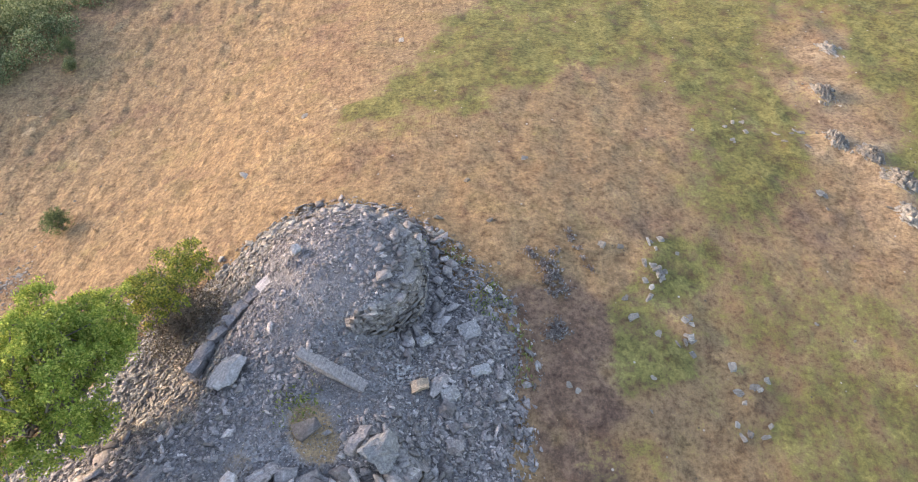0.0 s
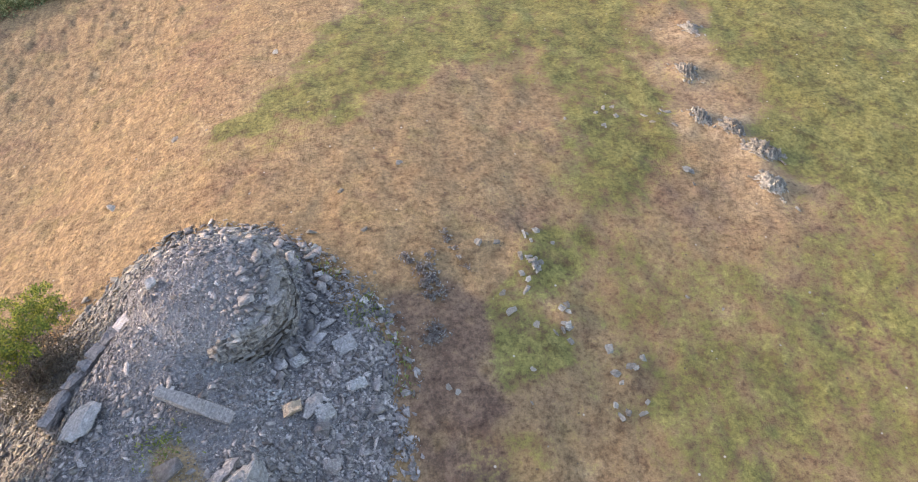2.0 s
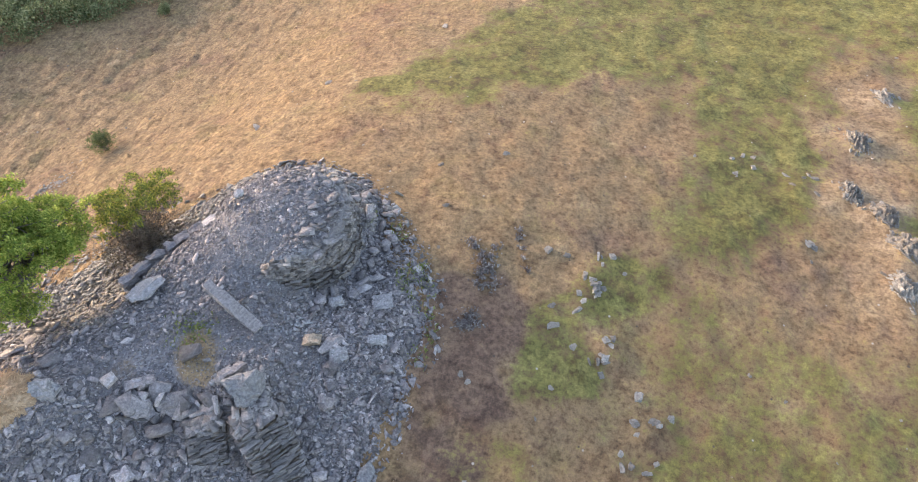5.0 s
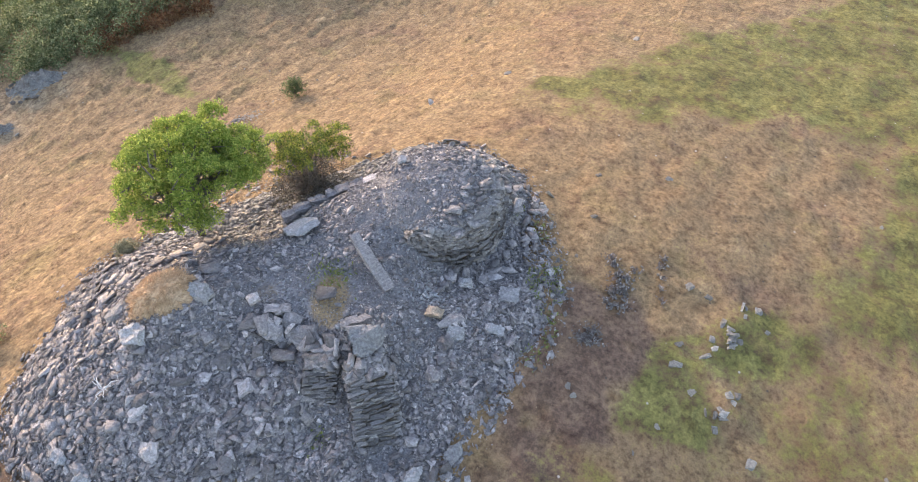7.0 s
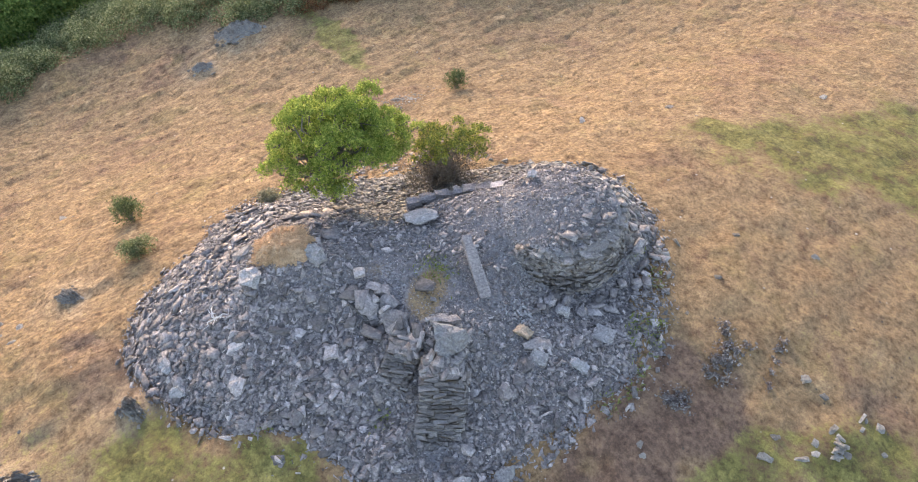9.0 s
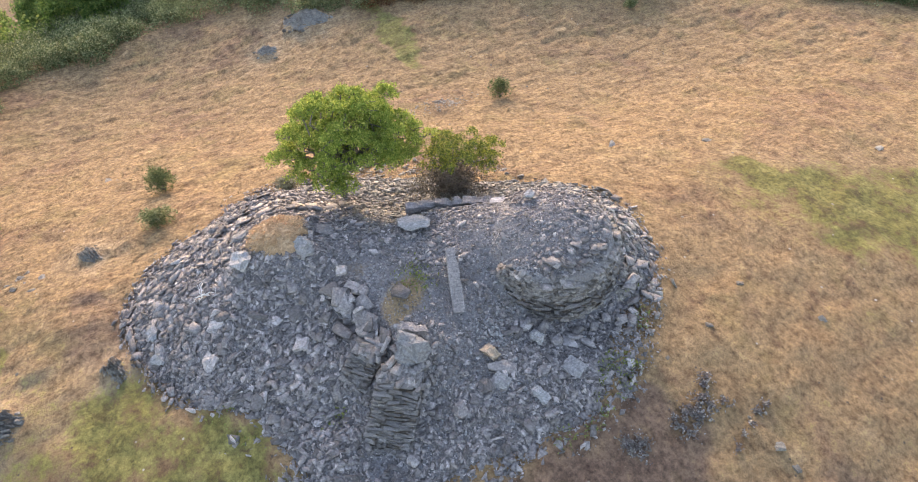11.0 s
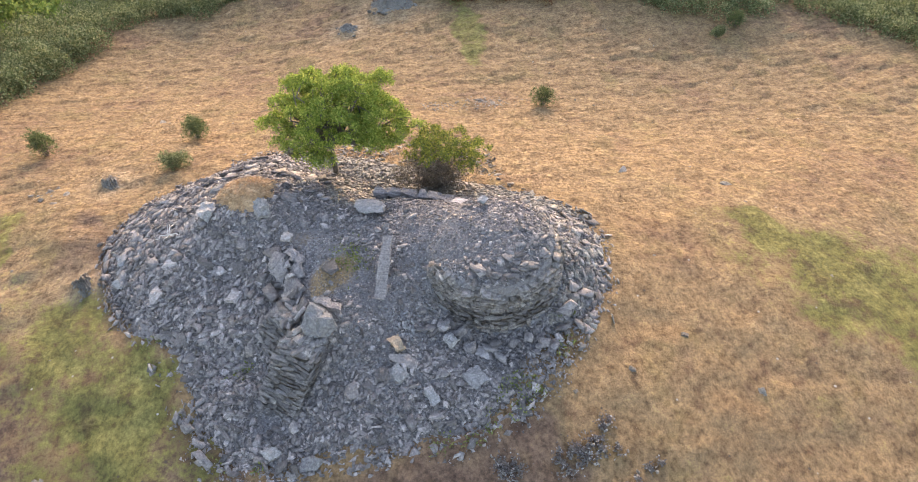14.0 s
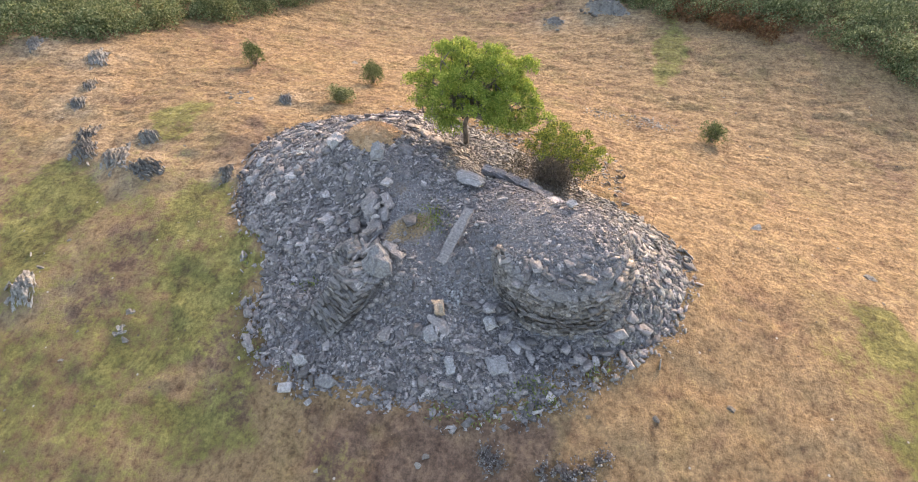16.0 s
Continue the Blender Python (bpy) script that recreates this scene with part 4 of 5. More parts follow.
def build_rocks():
    m = look((-3.18, 7.88, 0.02), (-2.3, 7.58, -0.33))
    rng = np.random.RandomState(77)
    me = rough_rock("stone_slab", rng, 0.31, 0.26, 1.9, 8, 0.12, 0.9)
    tagged(put("stone_slab", me, SLATE, None, m), "long squared grey stone slab lying down the gully", "slab", "rocks on the heap")
    rows = [
        ("tan_block", "squared tan sandstone block on slate dust", -1.01, 7.85, 0.46, 0.32, 0.24, 15, TAN),
        ("slate_slab", "flat dark grey slate slab beside a tan block", -0.56, 7.95, 0.85, 0.36, 0.14, 55, SLATE),
        ("rock", "smooth pale grey flat rock on the heap", -0.22, 7.72, 0.5, 0.42, 0.16, 30, ROCK),
        ("rock", "rough grey rock leaning among flakes", -0.3, 7.3, 0.45, 0.4, 0.2, 80, SLATE),
        ("cap_rock", "big broken grey rock capping the buttress", -1.72, 5.8, 1.0, 0.9, 0.42, 40, ROCK),
        ("rock", "grey rock wedged behind the cap rock", -2.35, 6.15, 0.8, 0.4, 0.25, 70, SLATE),
        ("slate_slab", "thick dark slate slab over a hollow", -3.5, 5.2, 0.9, 0.45, 0.2, 30, SLATE),
        ("rock", "dark angular slate block by a hollow", -4.15, 4.85, 0.62, 0.5, 0.3, 10, SLATE),
        ("slate_slab", "stacked layered slate slab", -4.45, 5.35, 0.75, 0.4, 0.22, 40, SLATE),
        ("rock", "blue-grey square slate block", -3.92, 3.37, 0.42, 0.45, 0.2, 60, SLATE),
        ("flat_rock", "broad flat grey rock near the tower foot", 0.29, 9.76, 0.65, 0.62, 0.16, 20, ROCK),
        ("rock", "grey block fallen from the tower", -0.94, 9.39, 0.4, 0.38, 0.32, 40, ROCK),
        ("rock", "dark slate block at the tower foot", -0.62, 9.85, 0.36, 0.32, 0.26, 0, SLATE),
        ("slate_plate", "tilted bluish slate plate against the kerb", -5.8, 7.85, 1.05, 0.72, 0.16, 70, ROCK),
        ("rock", "rounded grey rock below the grass mound", -6.35, 4.5, 0.66, 0.56, 0.4, 10, ROCK),
        ("slate_slab", "dark upright slate slab beside the grass mound", -7.0, 5.3, 0.65, 0.5, 0.2, 80, SLATE),
        ("rock", "pale grey flat-topped rock beside the grass mound", -7.2, 2.7, 0.8, 0.6, 0.36, 30, ROCK),
        ("slate_slab", "pale slate slab at the heap's crest", -8.4, 2.9, 0.8, 0.45, 0.16, 60, ROCK),
        ("pale_rock", "whitish angular stone at the heap's edge", -6.9, -0.4, 0.4, 0.36, 0.2, 10, PALE),
        ("pale_rock", "whitish three-cornered stone at the heap's foot", -6.0, -0.5, 0.55, 0.42, 0.2, 70, PALE),
        ("slate_slab", "dark square slate slab on the flank", -4.86, 3.56, 0.5, 0.46, 0.16, 20, SLATE),
        ("slate_slab", "narrow slate slab on the flank", -5.8, 1.35, 0.62, 0.3, 0.14, 75, SLATE),
        ("slate_slab", "large dark slate slab on the lower flank", -4.9, 0.85, 0.6, 0.52, 0.16, 30, SLATE),
        ("rock", "grey slate block near the heap's foot", -3.11, 1.73, 0.48, 0.42, 0.2, 0, SLATE),
        ("slate_slab", "grey slate slab at the heap's foot", -3.79, 0.62, 0.48, 0.34, 0.16, 60, SLATE),
        ("pale_rock", "long pale grey stone on fine slate", 0.57, 8.51, 0.58, 0.3, 0.2, 20, PALE),
        ("rock", "grey block at the heap's edge", 0.9, 4.1, 0.5, 0.4, 0.26, 30, ROCK),
        ("rock", "grey slab at the heap's edge among weeds", 1.45, 5.1, 0.55, 0.35, 0.22, 70, ROCK),
        ("rock", "rough grey rock in slate chips", -0.1, 6.4, 0.45, 0.42, 0.22, 15, SLATE),
        ("slate_slab", "dark slate slab at the crest", -9.3, 4.9, 0.7, 0.45, 0.2, 40, SLATE),
        ("rock", "white-topped slate flake standing on the platform", -4.5, 11.2, 0.36, 0.22, 0.16, 60, PALE),
    ]
    for i, (name, label, x, y, sx, sy, sz, turn, mat) in enumerate(rows):
        lay_rock(name, label, x, y, sx, sy, sz, turn, mat, 100 + i, cuts=3 if name == "tan_block" else 12, lift=0.05 if "hollow" in label or "stacked" in label else 0.2 if name == "cap_rock" else (0.16 if name == "slate_plate" else 0.08 if x < -4.4 and y > 11 else 0.0))


build_rocks()


def build_slab_pile():
    """Tumbled slabs leaning over the hollow above the buttresses, and along the heap's crest."""
    rng = np.random.RandomState(23)
    spots = [(-3.9 + rng.normal(0, 0.5), 5.15 + rng.normal(0, 0.38), rng.uniform(0.3, 0.65), 16, 0.1) for _ in range(24)]
    spots += [(-2.6 + rng.normal(0, 0.4), 5.6 + rng.normal(0, 0.35), rng.uniform(0.25, 0.5), 12, 0.06) for _ in range(8)]
    for k in range(22):
        f = k / 21
        spots.append((-9.9 + 1.9 * abs(f - 0.45) * 1.2 + rng.normal(0, 0.25), 0.6 + 6.0 * f + rng.normal(0, 0.2), rng.uniform(0.3, 0.62), 14, 0.02))
    for k in range(26):
        a, r = rng.uniform(-1.0, 1.1), rng.uniform(2.32, 3.2)
        spots.append((TOWER_C[0] + r * math.cos(a), TOWER_C[1] + r * math.sin(a), rng.uniform(0.26, 0.52), 10, 0.02))
    for k, (x, y, s, tilt, lift) in enumerate(spots):
        me = mesh_np("slate_slab", flakes(1, rng, s * 1.1, 0.62, 0.16)[0], FLAKE_QUADS)
        nrm = slope_normals(surface_z, np.array([x]), np.array([y]))[0]
        q = Vector((0, 0, 1)).rotation_difference(Vector(nrm).normalized()).to_matrix().to_4x4()
        m = Matrix.Translation((x, y, float(surface_z(x, y)) + 0.05 + lift * rng.uniform(0, 2.2))) @ q @ pose(0, 0, 0, rng.normal(0, tilt), rng.normal(0, tilt), rng.uniform(0, 180))
        tagged(put("slate_slab", me, SLATE, None, m), "tumbled dark grey slate slab lying on the heap", "rock", "rocks on the heap")


build_slab_pile()


def build_pale_chips():
    rng = np.random.RandomState(19)
    m = 130
    x, y = rng.normal(-1.4, 0.28, m), rng.normal(8.2, 0.24, m)
    x[:40], y[:40] = rng.uniform(-6, 0.5, 40), rng.uniform(5.5, 11, 40)
    s = rng.uniform(0.05, 0.15, m)
    V = np.einsum("nij,nkj->nki", rotations(m, rng, 0.3), flakes(m, rng, s, thick=0.2)) + np.stack([x, y, surface_z(x, y) + 0.03], 1)[:, None]
    tagged(put("pale_gravel", mesh_np("pale_gravel", V, flake_quads(m)), PALE, heap), kind="stuff")


build_pale_chips()


# ---- grass mound on the heap ----
def build_mound():
    """A dome of matted dead grass, lobed at its edge, with blades combed outward."""
    rng = np.random.RandomState(51)
    ob = thing("grass_mound", "rounded tussock of bleached dry grass on the heap", "tussock")
    edge = lambda a: 1 + 0.1 * np.sin(3 * a + 1) + 0.07 * np.sin(7 * a) + 0.05 * np.sin(11 * a + 2)
    spot = lambda r, a: (-7.5 + 1.12 * r * edge(a) * np.cos(a), 4.0 + 0.95 * r * edge(a) * np.sin(a))
    lift = lambda x, y, r: heap_z(x, y) - 0.03 + 0.2 * np.clip(1 - r ** 3, 0, 1) + 0.03 * wave_noise(x, y, 0.45, 71)
    R, A = np.meshgrid(np.linspace(0.02, 1.0, 16), np.linspace(0, 6.2832, 57)[:-1])
    X, Y = spot(R, A)
    V = np.stack([X, Y, lift(X, Y, R)], -1)
    i = np.arange(R.size).reshape(R.shape)
    j = np.roll(i, -1, 0)
    Q = np.stack([i[:, :-1], i[:, 1:], j[:, 1:], j[:, :-1]], -1).reshape(-1, 4)
    put("matted_turf", mesh_np("matted_turf", V, Q, smooth=True), THATCH, ob)
    n = 9000
    r, a = np.sqrt(rng.uniform(0, 1.05, n)), rng.uniform(0, 6.283, n)
    x, y = spot(r, a)
    tuft = wave_noise(x, y, 0.3, 72)
    d = np.stack([0.9 * r * np.cos(a), 0.9 * r * np.sin(a), 0.25 - 0.4 * r], 1) + rng.normal(0, 0.35, (n, 3))
    d /= np.linalg.norm(d, axis=1, keepdims=True)
    base = np.stack([x, y, lift(x, y, r) - 0.01], 1)
    w = np.cross(d, rng.normal(0, 1, (n, 3)))
    w *= 0.012 / np.linalg.norm(w, axis=1, keepdims=True)
    V = np.stack([base - w, base + w, base + d * (rng.uniform(0.04, 0.13, n) * (1 + 0.5 * tuft))[:, None]], 1)
    me = mesh_np("dead_grass", V, tris=np.arange(3 * n).reshape(-1, 3), attrs={"green": np.zeros(3 * n)})
    put("dead_grass", me, TUSSOCK, ob)["kind"] = "stuff"


build_mound()


# ---- tree, shrub, bushes ----
def limb(a, b, r0, r1, rng, bend=0.12, n=5):
    a, b = np.array(a, float), np.array(b, float)
    L = np.linalg.norm(b - a)
    pts = [a + (b - a) * k / (n - 1) + (rng.normal(0, bend * L * 0.5, 3) if 0 < k < n - 1 else 0) for k in range(n)]
    return tube(pts, [r0 + (r1 - r0) * k / (n - 1) for k in range(n)])


def crown_points(lobes, rng, per):
    C, O = [], []
    for cx, cy, cz, rx, ry, rz in lobes:
        k = int(per * (rx * ry + rx * rz + ry * rz) / 3)
        d = rng.normal(0, 1, (k, 3))
        d /= np.linalg.norm(d, axis=1, keepdims=True)
        d[:, 2] = np.where(d[:, 2] < -0.55, -d[:, 2], d[:, 2])
        s = rng.uniform(0.45, 1.0, k) ** 0.5 * (1 + 0.16 * np.sin(5 * d[:, 0] + 3 * d[:, 2]) + 0.12 * np.sin(7 * d[:, 1] + 1))
        C.append(np.array([cx, cy, cz]) + d * s[:, None] * np.array([rx, ry, rz]))
        O.append(d)
    return np.concatenate(C), np.concatenate(O)


def leafy(lobes, rng, per, sprig, length, width):
    """Leaves in sprigs: each sprig is a few leaves round one twig."""
    C, O = crown_points(lobes, rng, per)
    C = np.repeat(C, sprig, 0) + rng.normal(0, length * 0.5, (len(C) * sprig, 3))
    O = np.repeat(O, sprig, 0)
    T = np.cross(O, rng.normal(0, 1, O.shape))
    O = 0.45 * O + 0.9 * T / np.linalg.norm(T, axis=1, keepdims=True)
    return leaves(C, O, rng, length, width)


def build_tree(name, label, base, lobes, trunk_top, r0, leaf_mat, seed, per, sprig, length, width, category="tree", sprays=0):
    rng = np.random.RandomState(seed)
    ob = thing(name, label, category, m=Matrix.Translation(base))
    tubes = [limb((0, 0, -0.25), trunk_top, r0, r0 * 0.7, rng, 0.06, 6)]
    for cx, cy, cz, rx, ry, rz in lobes:
        tubes.append(limb(trunk_top, (cx, cy, cz), r0 * 0.5, r0 * 0.16, rng, 0.15, 6))
        for k in range(4):
            d = rng.normal(0, 0.55, 3)
            tubes.append(limb((cx, cy, cz - 0.1), (cx + d[0] * rx, cy + d[1] * ry, cz + abs(d[2]) * rz * 0.8 - 0.1), r0 * 0.18, r0 * 0.05, rng, 0.15, 4))
    V, Q = join_tubes(tubes)
    put("trunk", mesh_np("trunk", V, Q, smooth=True), BARK, ob)
    if sprays:
        outer = []
        for k in range(sprays):
            cx, cy, cz, rx, ry, rz = lobes[rng.randint(len(lobes))]
            d = rng.normal(0, 1, 3)
            d /= np.linalg.norm(d)
            d[2] = abs(d[2]) * 0.8
            s = rng.uniform(0.16, 0.32)
            outer.append((cx + d[0] * rx * 0.98, cy + d[1] * ry * 0.98, cz + d[2] * rz * 1.0, s, s, s * 0.8))
        lobes = lobes + outer
    L = leafy(lobes, rng, per, sprig, length, width)
    put("crown", mesh_np("crown", L, leaf_quads(len(L))), leaf_mat, ob)
    return ob


TREE = (-10.02, 6.86, -2.2)


def crown_clusters(lobes, seed, count, gap, lo, hi, low=1.45):
    """Separate pads of foliage spread through the lobes of a crown."""
    rng = np.random.RandomState(seed)
    out = []
    for _ in range(count * 40):
        cx, cy, cz, rx, ry, rz = lobes[rng.randint(len(lobes))]
        d = rng.normal(0, 1, 3)
        d *= rng.uniform(0.5, 1.2) / np.linalg.norm(d)
        p = (cx + d[0] * rx, cy + d[1] * ry, cz + d[2] * rz)
        if p[2] > low and all(math.dist(p, q[:3]) > gap for q in out):
            s = rng.uniform(lo, hi)
            out.append((*p, s, s * rng.uniform(0.9, 1.3), s * rng.uniform(0.5, 0.75)))
        if len(out) >= count:
            break
    return out


TREE_LOBES = [(0.0, -0.5, 4.6, 0.55, 0.6, 0.4), (-0.4, 0.3, 4.4, 0.6, 0.6, 0.4), (0.4, 0.9, 4.25, 0.6, 0.65, 0.4), (-0.3, 1.6, 3.9, 0.6, 0.65, 0.36), (0.7, -0.5, 4.1, 0.6, 0.6, 0.4),
              (-1.0, -0.8, 3.7, 0.6, 0.65, 0.42), (0.2, -1.5, 3.7, 0.6, 0.55, 0.42), (1.2, 0.4, 3.6, 0.6, 0.65, 0.4), (-1.1, 0.5, 3.5, 0.6, 0.65, 0.42), (0.8, 1.7, 3.4, 0.6, 0.65, 0.36), (1.2, -0.9, 3.3, 0.6, 0.6, 0.4),
              (0.1, -2.0, 3.1, 0.5, 0.45, 0.36), (-0.9, -1.5, 3.0, 0.55, 0.55, 0.4), (1.6, 0.0, 2.9, 0.5, 0.6, 0.36), (1.4, 1.1, 2.85, 0.5, 0.6, 0.34), (0.9, 2.3, 2.9, 0.45, 0.5, 0.28), (0.7, -1.7, 2.7, 0.45, 0.45, 0.32),
              (0.6, 2.8, 2.75, 0.28, 0.35, 0.18), (0.75, 2.9, 2.55, 0.35, 0.4, 0.22), (-0.6, 1.6, 3.0, 0.6, 0.6, 0.36), (0.0, 0.0, 3.3, 0.7, 0.7, 0.5), (1.5, -0.85, 2.15, 0.32, 0.32, 0.3), (1.2, -0.5, 2.5, 0.35, 0.35, 0.3), (1.3, 1.9, 2.4, 0.35, 0.45, 0.24)]
build_tree("tree", "small wind-shaped tree with bright green crown and short trunk", TREE, [(0.15 + 0.88 * a, 0.25 + 0.9 * b, 0.28 + 0.86 * c, d, e, f) for a, b, c, d, e, f in crown_clusters(TREE_LOBES, 69, 96, 0.48, 0.16, 0.4, 1.85)],
           (0.2, 0.1, 1.7), 0.12, ASH, 61, 1000, 9, 0.085, 0.021)


def build_bush(name, label, x, y, r, h, mat, seed, n=1500, length=0.08, width=0.016, group="bushes", twiggy=10, skew=(0, 0)):
    rng = np.random.RandomState(seed)
    z = float(surface_z(x, y))
    ob = thing(name, label, "bush", group, m=Matrix.Translation((x, y, z)))
    lobes = [(skew[0] + rng.normal(0, 0.3) * r, skew[1] + rng.normal(0, 0.3) * r, h * rng.uniform(0.4, 0.75), r * rng.uniform(0.5, 0.75), r * rng.uniform(0.5, 0.75), h * rng.uniform(0.3, 0.42)) for _ in range(5)]
    lobes.append((skew[0], skew[1], h * 0.35, r * 0.9, r * 0.9, h * 0.35))
    V, Q = join_tubes([limb((0, 0, -0.08), (l[0] + rng.normal(0, 0.2) * r, l[1] + rng.normal(0, 0.2) * r, l[2]), 0.025, 0.008, rng, 0.15, 4) for l in lobes for _ in range(max(1, twiggy // 5))])
    put("stems", mesh_np("stems", V, Q), TWIG, ob)
    L = leafy(lobes, rng, n / (6 * 3 * r * r * 0.35), 5, length, width)
    put("foliage", mesh_np("foliage", L, leaf_quads(len(L))), mat, ob)
    return ob


build_bush("bush", "low dark green bush alone on the dry slope", -16.75, 17.85, 0.65, 1.1, JUNIPER, 71)
build_bush("bush", "upright dark green bush on the dry slope", -16.4, 0.85, 0.6, 1.15, JUNIPER, 72)
build_bush("bush", "small rounded grey-green bush below the heap", -13.2, 0.45, 0.55, 0.8, GORSE, 73)
build_bush("bush", "upright dark green bush far down the slope", -17.4, -6.0, 0.6, 1.35, JUNIPER, 74)
build_bush("bush", "small wispy grey-green tuft on the heap's crest", -12.3, 5.3, 0.42, 0.5, HERB_GREY, 78, 900)
build_bush("bush", "small dark green bush near the gorse", -22.9, 32.7, 0.6, 0.9, JUNIPER, 75)
build_bush("bush", "small dark green bush near the gorse", -22.2, 31.1, 0.45, 0.6, GORSE, 76)


def build_shrub():
    rng = np.random.RandomState(81)
    x, y = -8.3, 10.5
    z = float(surface_z(x, y))
    ob = thing("shrub", "straggly shrub with yellow-green top and bare grey twigs beneath", "shrub", m=Matrix.Translation((x, y, z)))
    tubes = []
    for k in range(240):
        a, r = rng.uniform(0, 6.283), rng.uniform(0.3, 1.35)
        tubes.append(limb((rng.normal(0, 0.25), rng.normal(0, 0.3), -0.1), (r * math.cos(a) * 0.8, r * math.sin(a) * 1.05, rng.uniform(0.5, 1.75)), 0.016, 0.005, rng, 0.22, 5))
    V, Q = join_tubes(tubes)
    put("twig_tangle", mesh_np("twig_tangle", V, Q), TWIG, ob)
    tops = crown_clusters([(0.0, 0.2, 1.85, 0.8, 0.95, 0.35), (0.3, 1.1, 1.6, 0.6, 0.65, 0.4), (-0.1, -0.5, 1.65, 0.55, 0.55, 0.35)], 83, 40, 0.34, 0.12, 0.26)
    L = leafy(tops, rng, 900, 8, 0.08, 0.018)
    put("foliage", mesh_np("foliage", L, leaf_quads(len(L))), GORSE_TIP, ob, label="yellow-green leaves")
    L = leafy([(0.3, 0.0, 0.6, 1.2, 1.7, 0.5), (0.25, -0.1, 1.0, 1.0, 1.4, 0.5)], rng, 560, 5, 0.07, 0.014)
    put("dead_foliage", mesh_np("dead_foliage", L, leaf_quads(len(L))), DRYLEAF, ob, label="dry grey-brown lower twigs")


build_shrub()


def build_pole(a, b):
    """A weathered timber lying half across the hollow."""
    rng = np.random.RandomState(97)
    a, b = Vector(a), Vector(b)
    V, Q = limb((0, 0, 0), tuple(b - a), 0.045, 0.035, rng, 0.02, 6)
    tagged(put("timber_pole", mesh_np("timber_pole", V, Q, smooth=True), DARKWOOD, None, Matrix.Translation(a)), "dark weathered timber pole lying across slate slabs", "pole", "timber poles")


for ax, ay, bx, by in POLES:
    build_pole((ax, ay, float(surface_z(ax, ay)) + 0.1), (bx, by, float(surface_z(bx, by)) + 0.12))


def build_branch():
    rng = np.random.RandomState(91)
    x, y = -6.95, 1.3
    tubes = []
    for k in range(9):
        a = rng.uniform(0, 6.283)
        L = rng.uniform(0.25, 0.5)
        tubes.append(limb((0, 0, 0.04), (L * math.cos(a), L * math.sin(a), rng.uniform(0.05, 0.3)), 0.018, 0.006, rng, 0.2, 5))
    V, Q = join_tubes(tubes)
    tagged(put("dead_branch", mesh_np("dead_branch", V, Q), DEADWOOD, None, Matrix.Translation((x, y, float(surface_z(x, y)) + 0.08))), "bleached white dead branch lying on slate rubble", "branch")


build_branch()

# ---- heather clumps ----
def build_mat(spots, seed):
    """A low ragged mat of burnt heather along the spots (place, radius), with slate chips among the stems."""
    rng = np.random.RandomState(seed)
    x0, y0, _ = spots[0]
    ob = thing("heather_clump", "dark grey-brown low heather mat with pale chips in cropped turf", "heather", "heather clumps", m=Matrix.Translation((x0, y0, float(turf_z(x0, y0)))))
    P = []
    for x, y, r in spots:
        k = int(5200 * r * r)
        q = rng.normal(0, 0.5, (k, 2)) * r
        keep = wave_noise(x + q[:, 0], y + q[:, 1], 0.22, 66) > -0.25
        P.append(np.array([x, y]) + q[keep])
    P = np.concatenate(P)
    z = turf_z(P[:, 0], P[:, 1])
    C = np.stack([P[:, 0], P[:, 1], z + rng.uniform(0, 0.09, len(P))], 1) - np.array(ob.matrix_basis.translation)
    L = leaves(C, np.tile([0, 0, 0.5], (len(C), 1)), rng, 0.07, 0.02)
    put("foliage", mesh_np("foliage", L, leaf_quads(len(L))), HEATHER, ob)
    pick = P[rng.randint(0, len(P), max(16, len(P) // 7))]
    m = len(pick)
    V = np.einsum("nij,nkj->nki", rotations(m, rng, 0.35), flakes(m, rng, rng.uniform(0.04, 0.12, m), thick=0.25)) + (np.stack([pick[:, 0], pick[:, 1], turf_z(pick[:, 0], pick[:, 1]) + 0.05], 1) - np.array(ob.matrix_basis.translation))[:, None]
    put("chips", mesh_np("chips", V, flake_quads(m)), CRAG, ob, label="grey stone chips")["kind"] = "stuff"


build_mat([(2.84, 10.05, 0.36), (2.7, 9.85, 0.22)], 201)
build_mat([(2.98, 11.55, 0.36), (2.85, 11.95, 0.34), (2.6, 12.4, 0.2), (2.4, 12.7, 0.18), (2.2, 12.9, 0.18), (2.9, 12.5, 0.2), (3.05, 12.95, 0.2)], 202)
build_mat([(4.1, 12.3, 0.14), (3.95, 12.75, 0.12), (3.8, 13.1, 0.1), (3.65, 13.5, 0.14), (3.6, 13.8, 0.1)], 203)


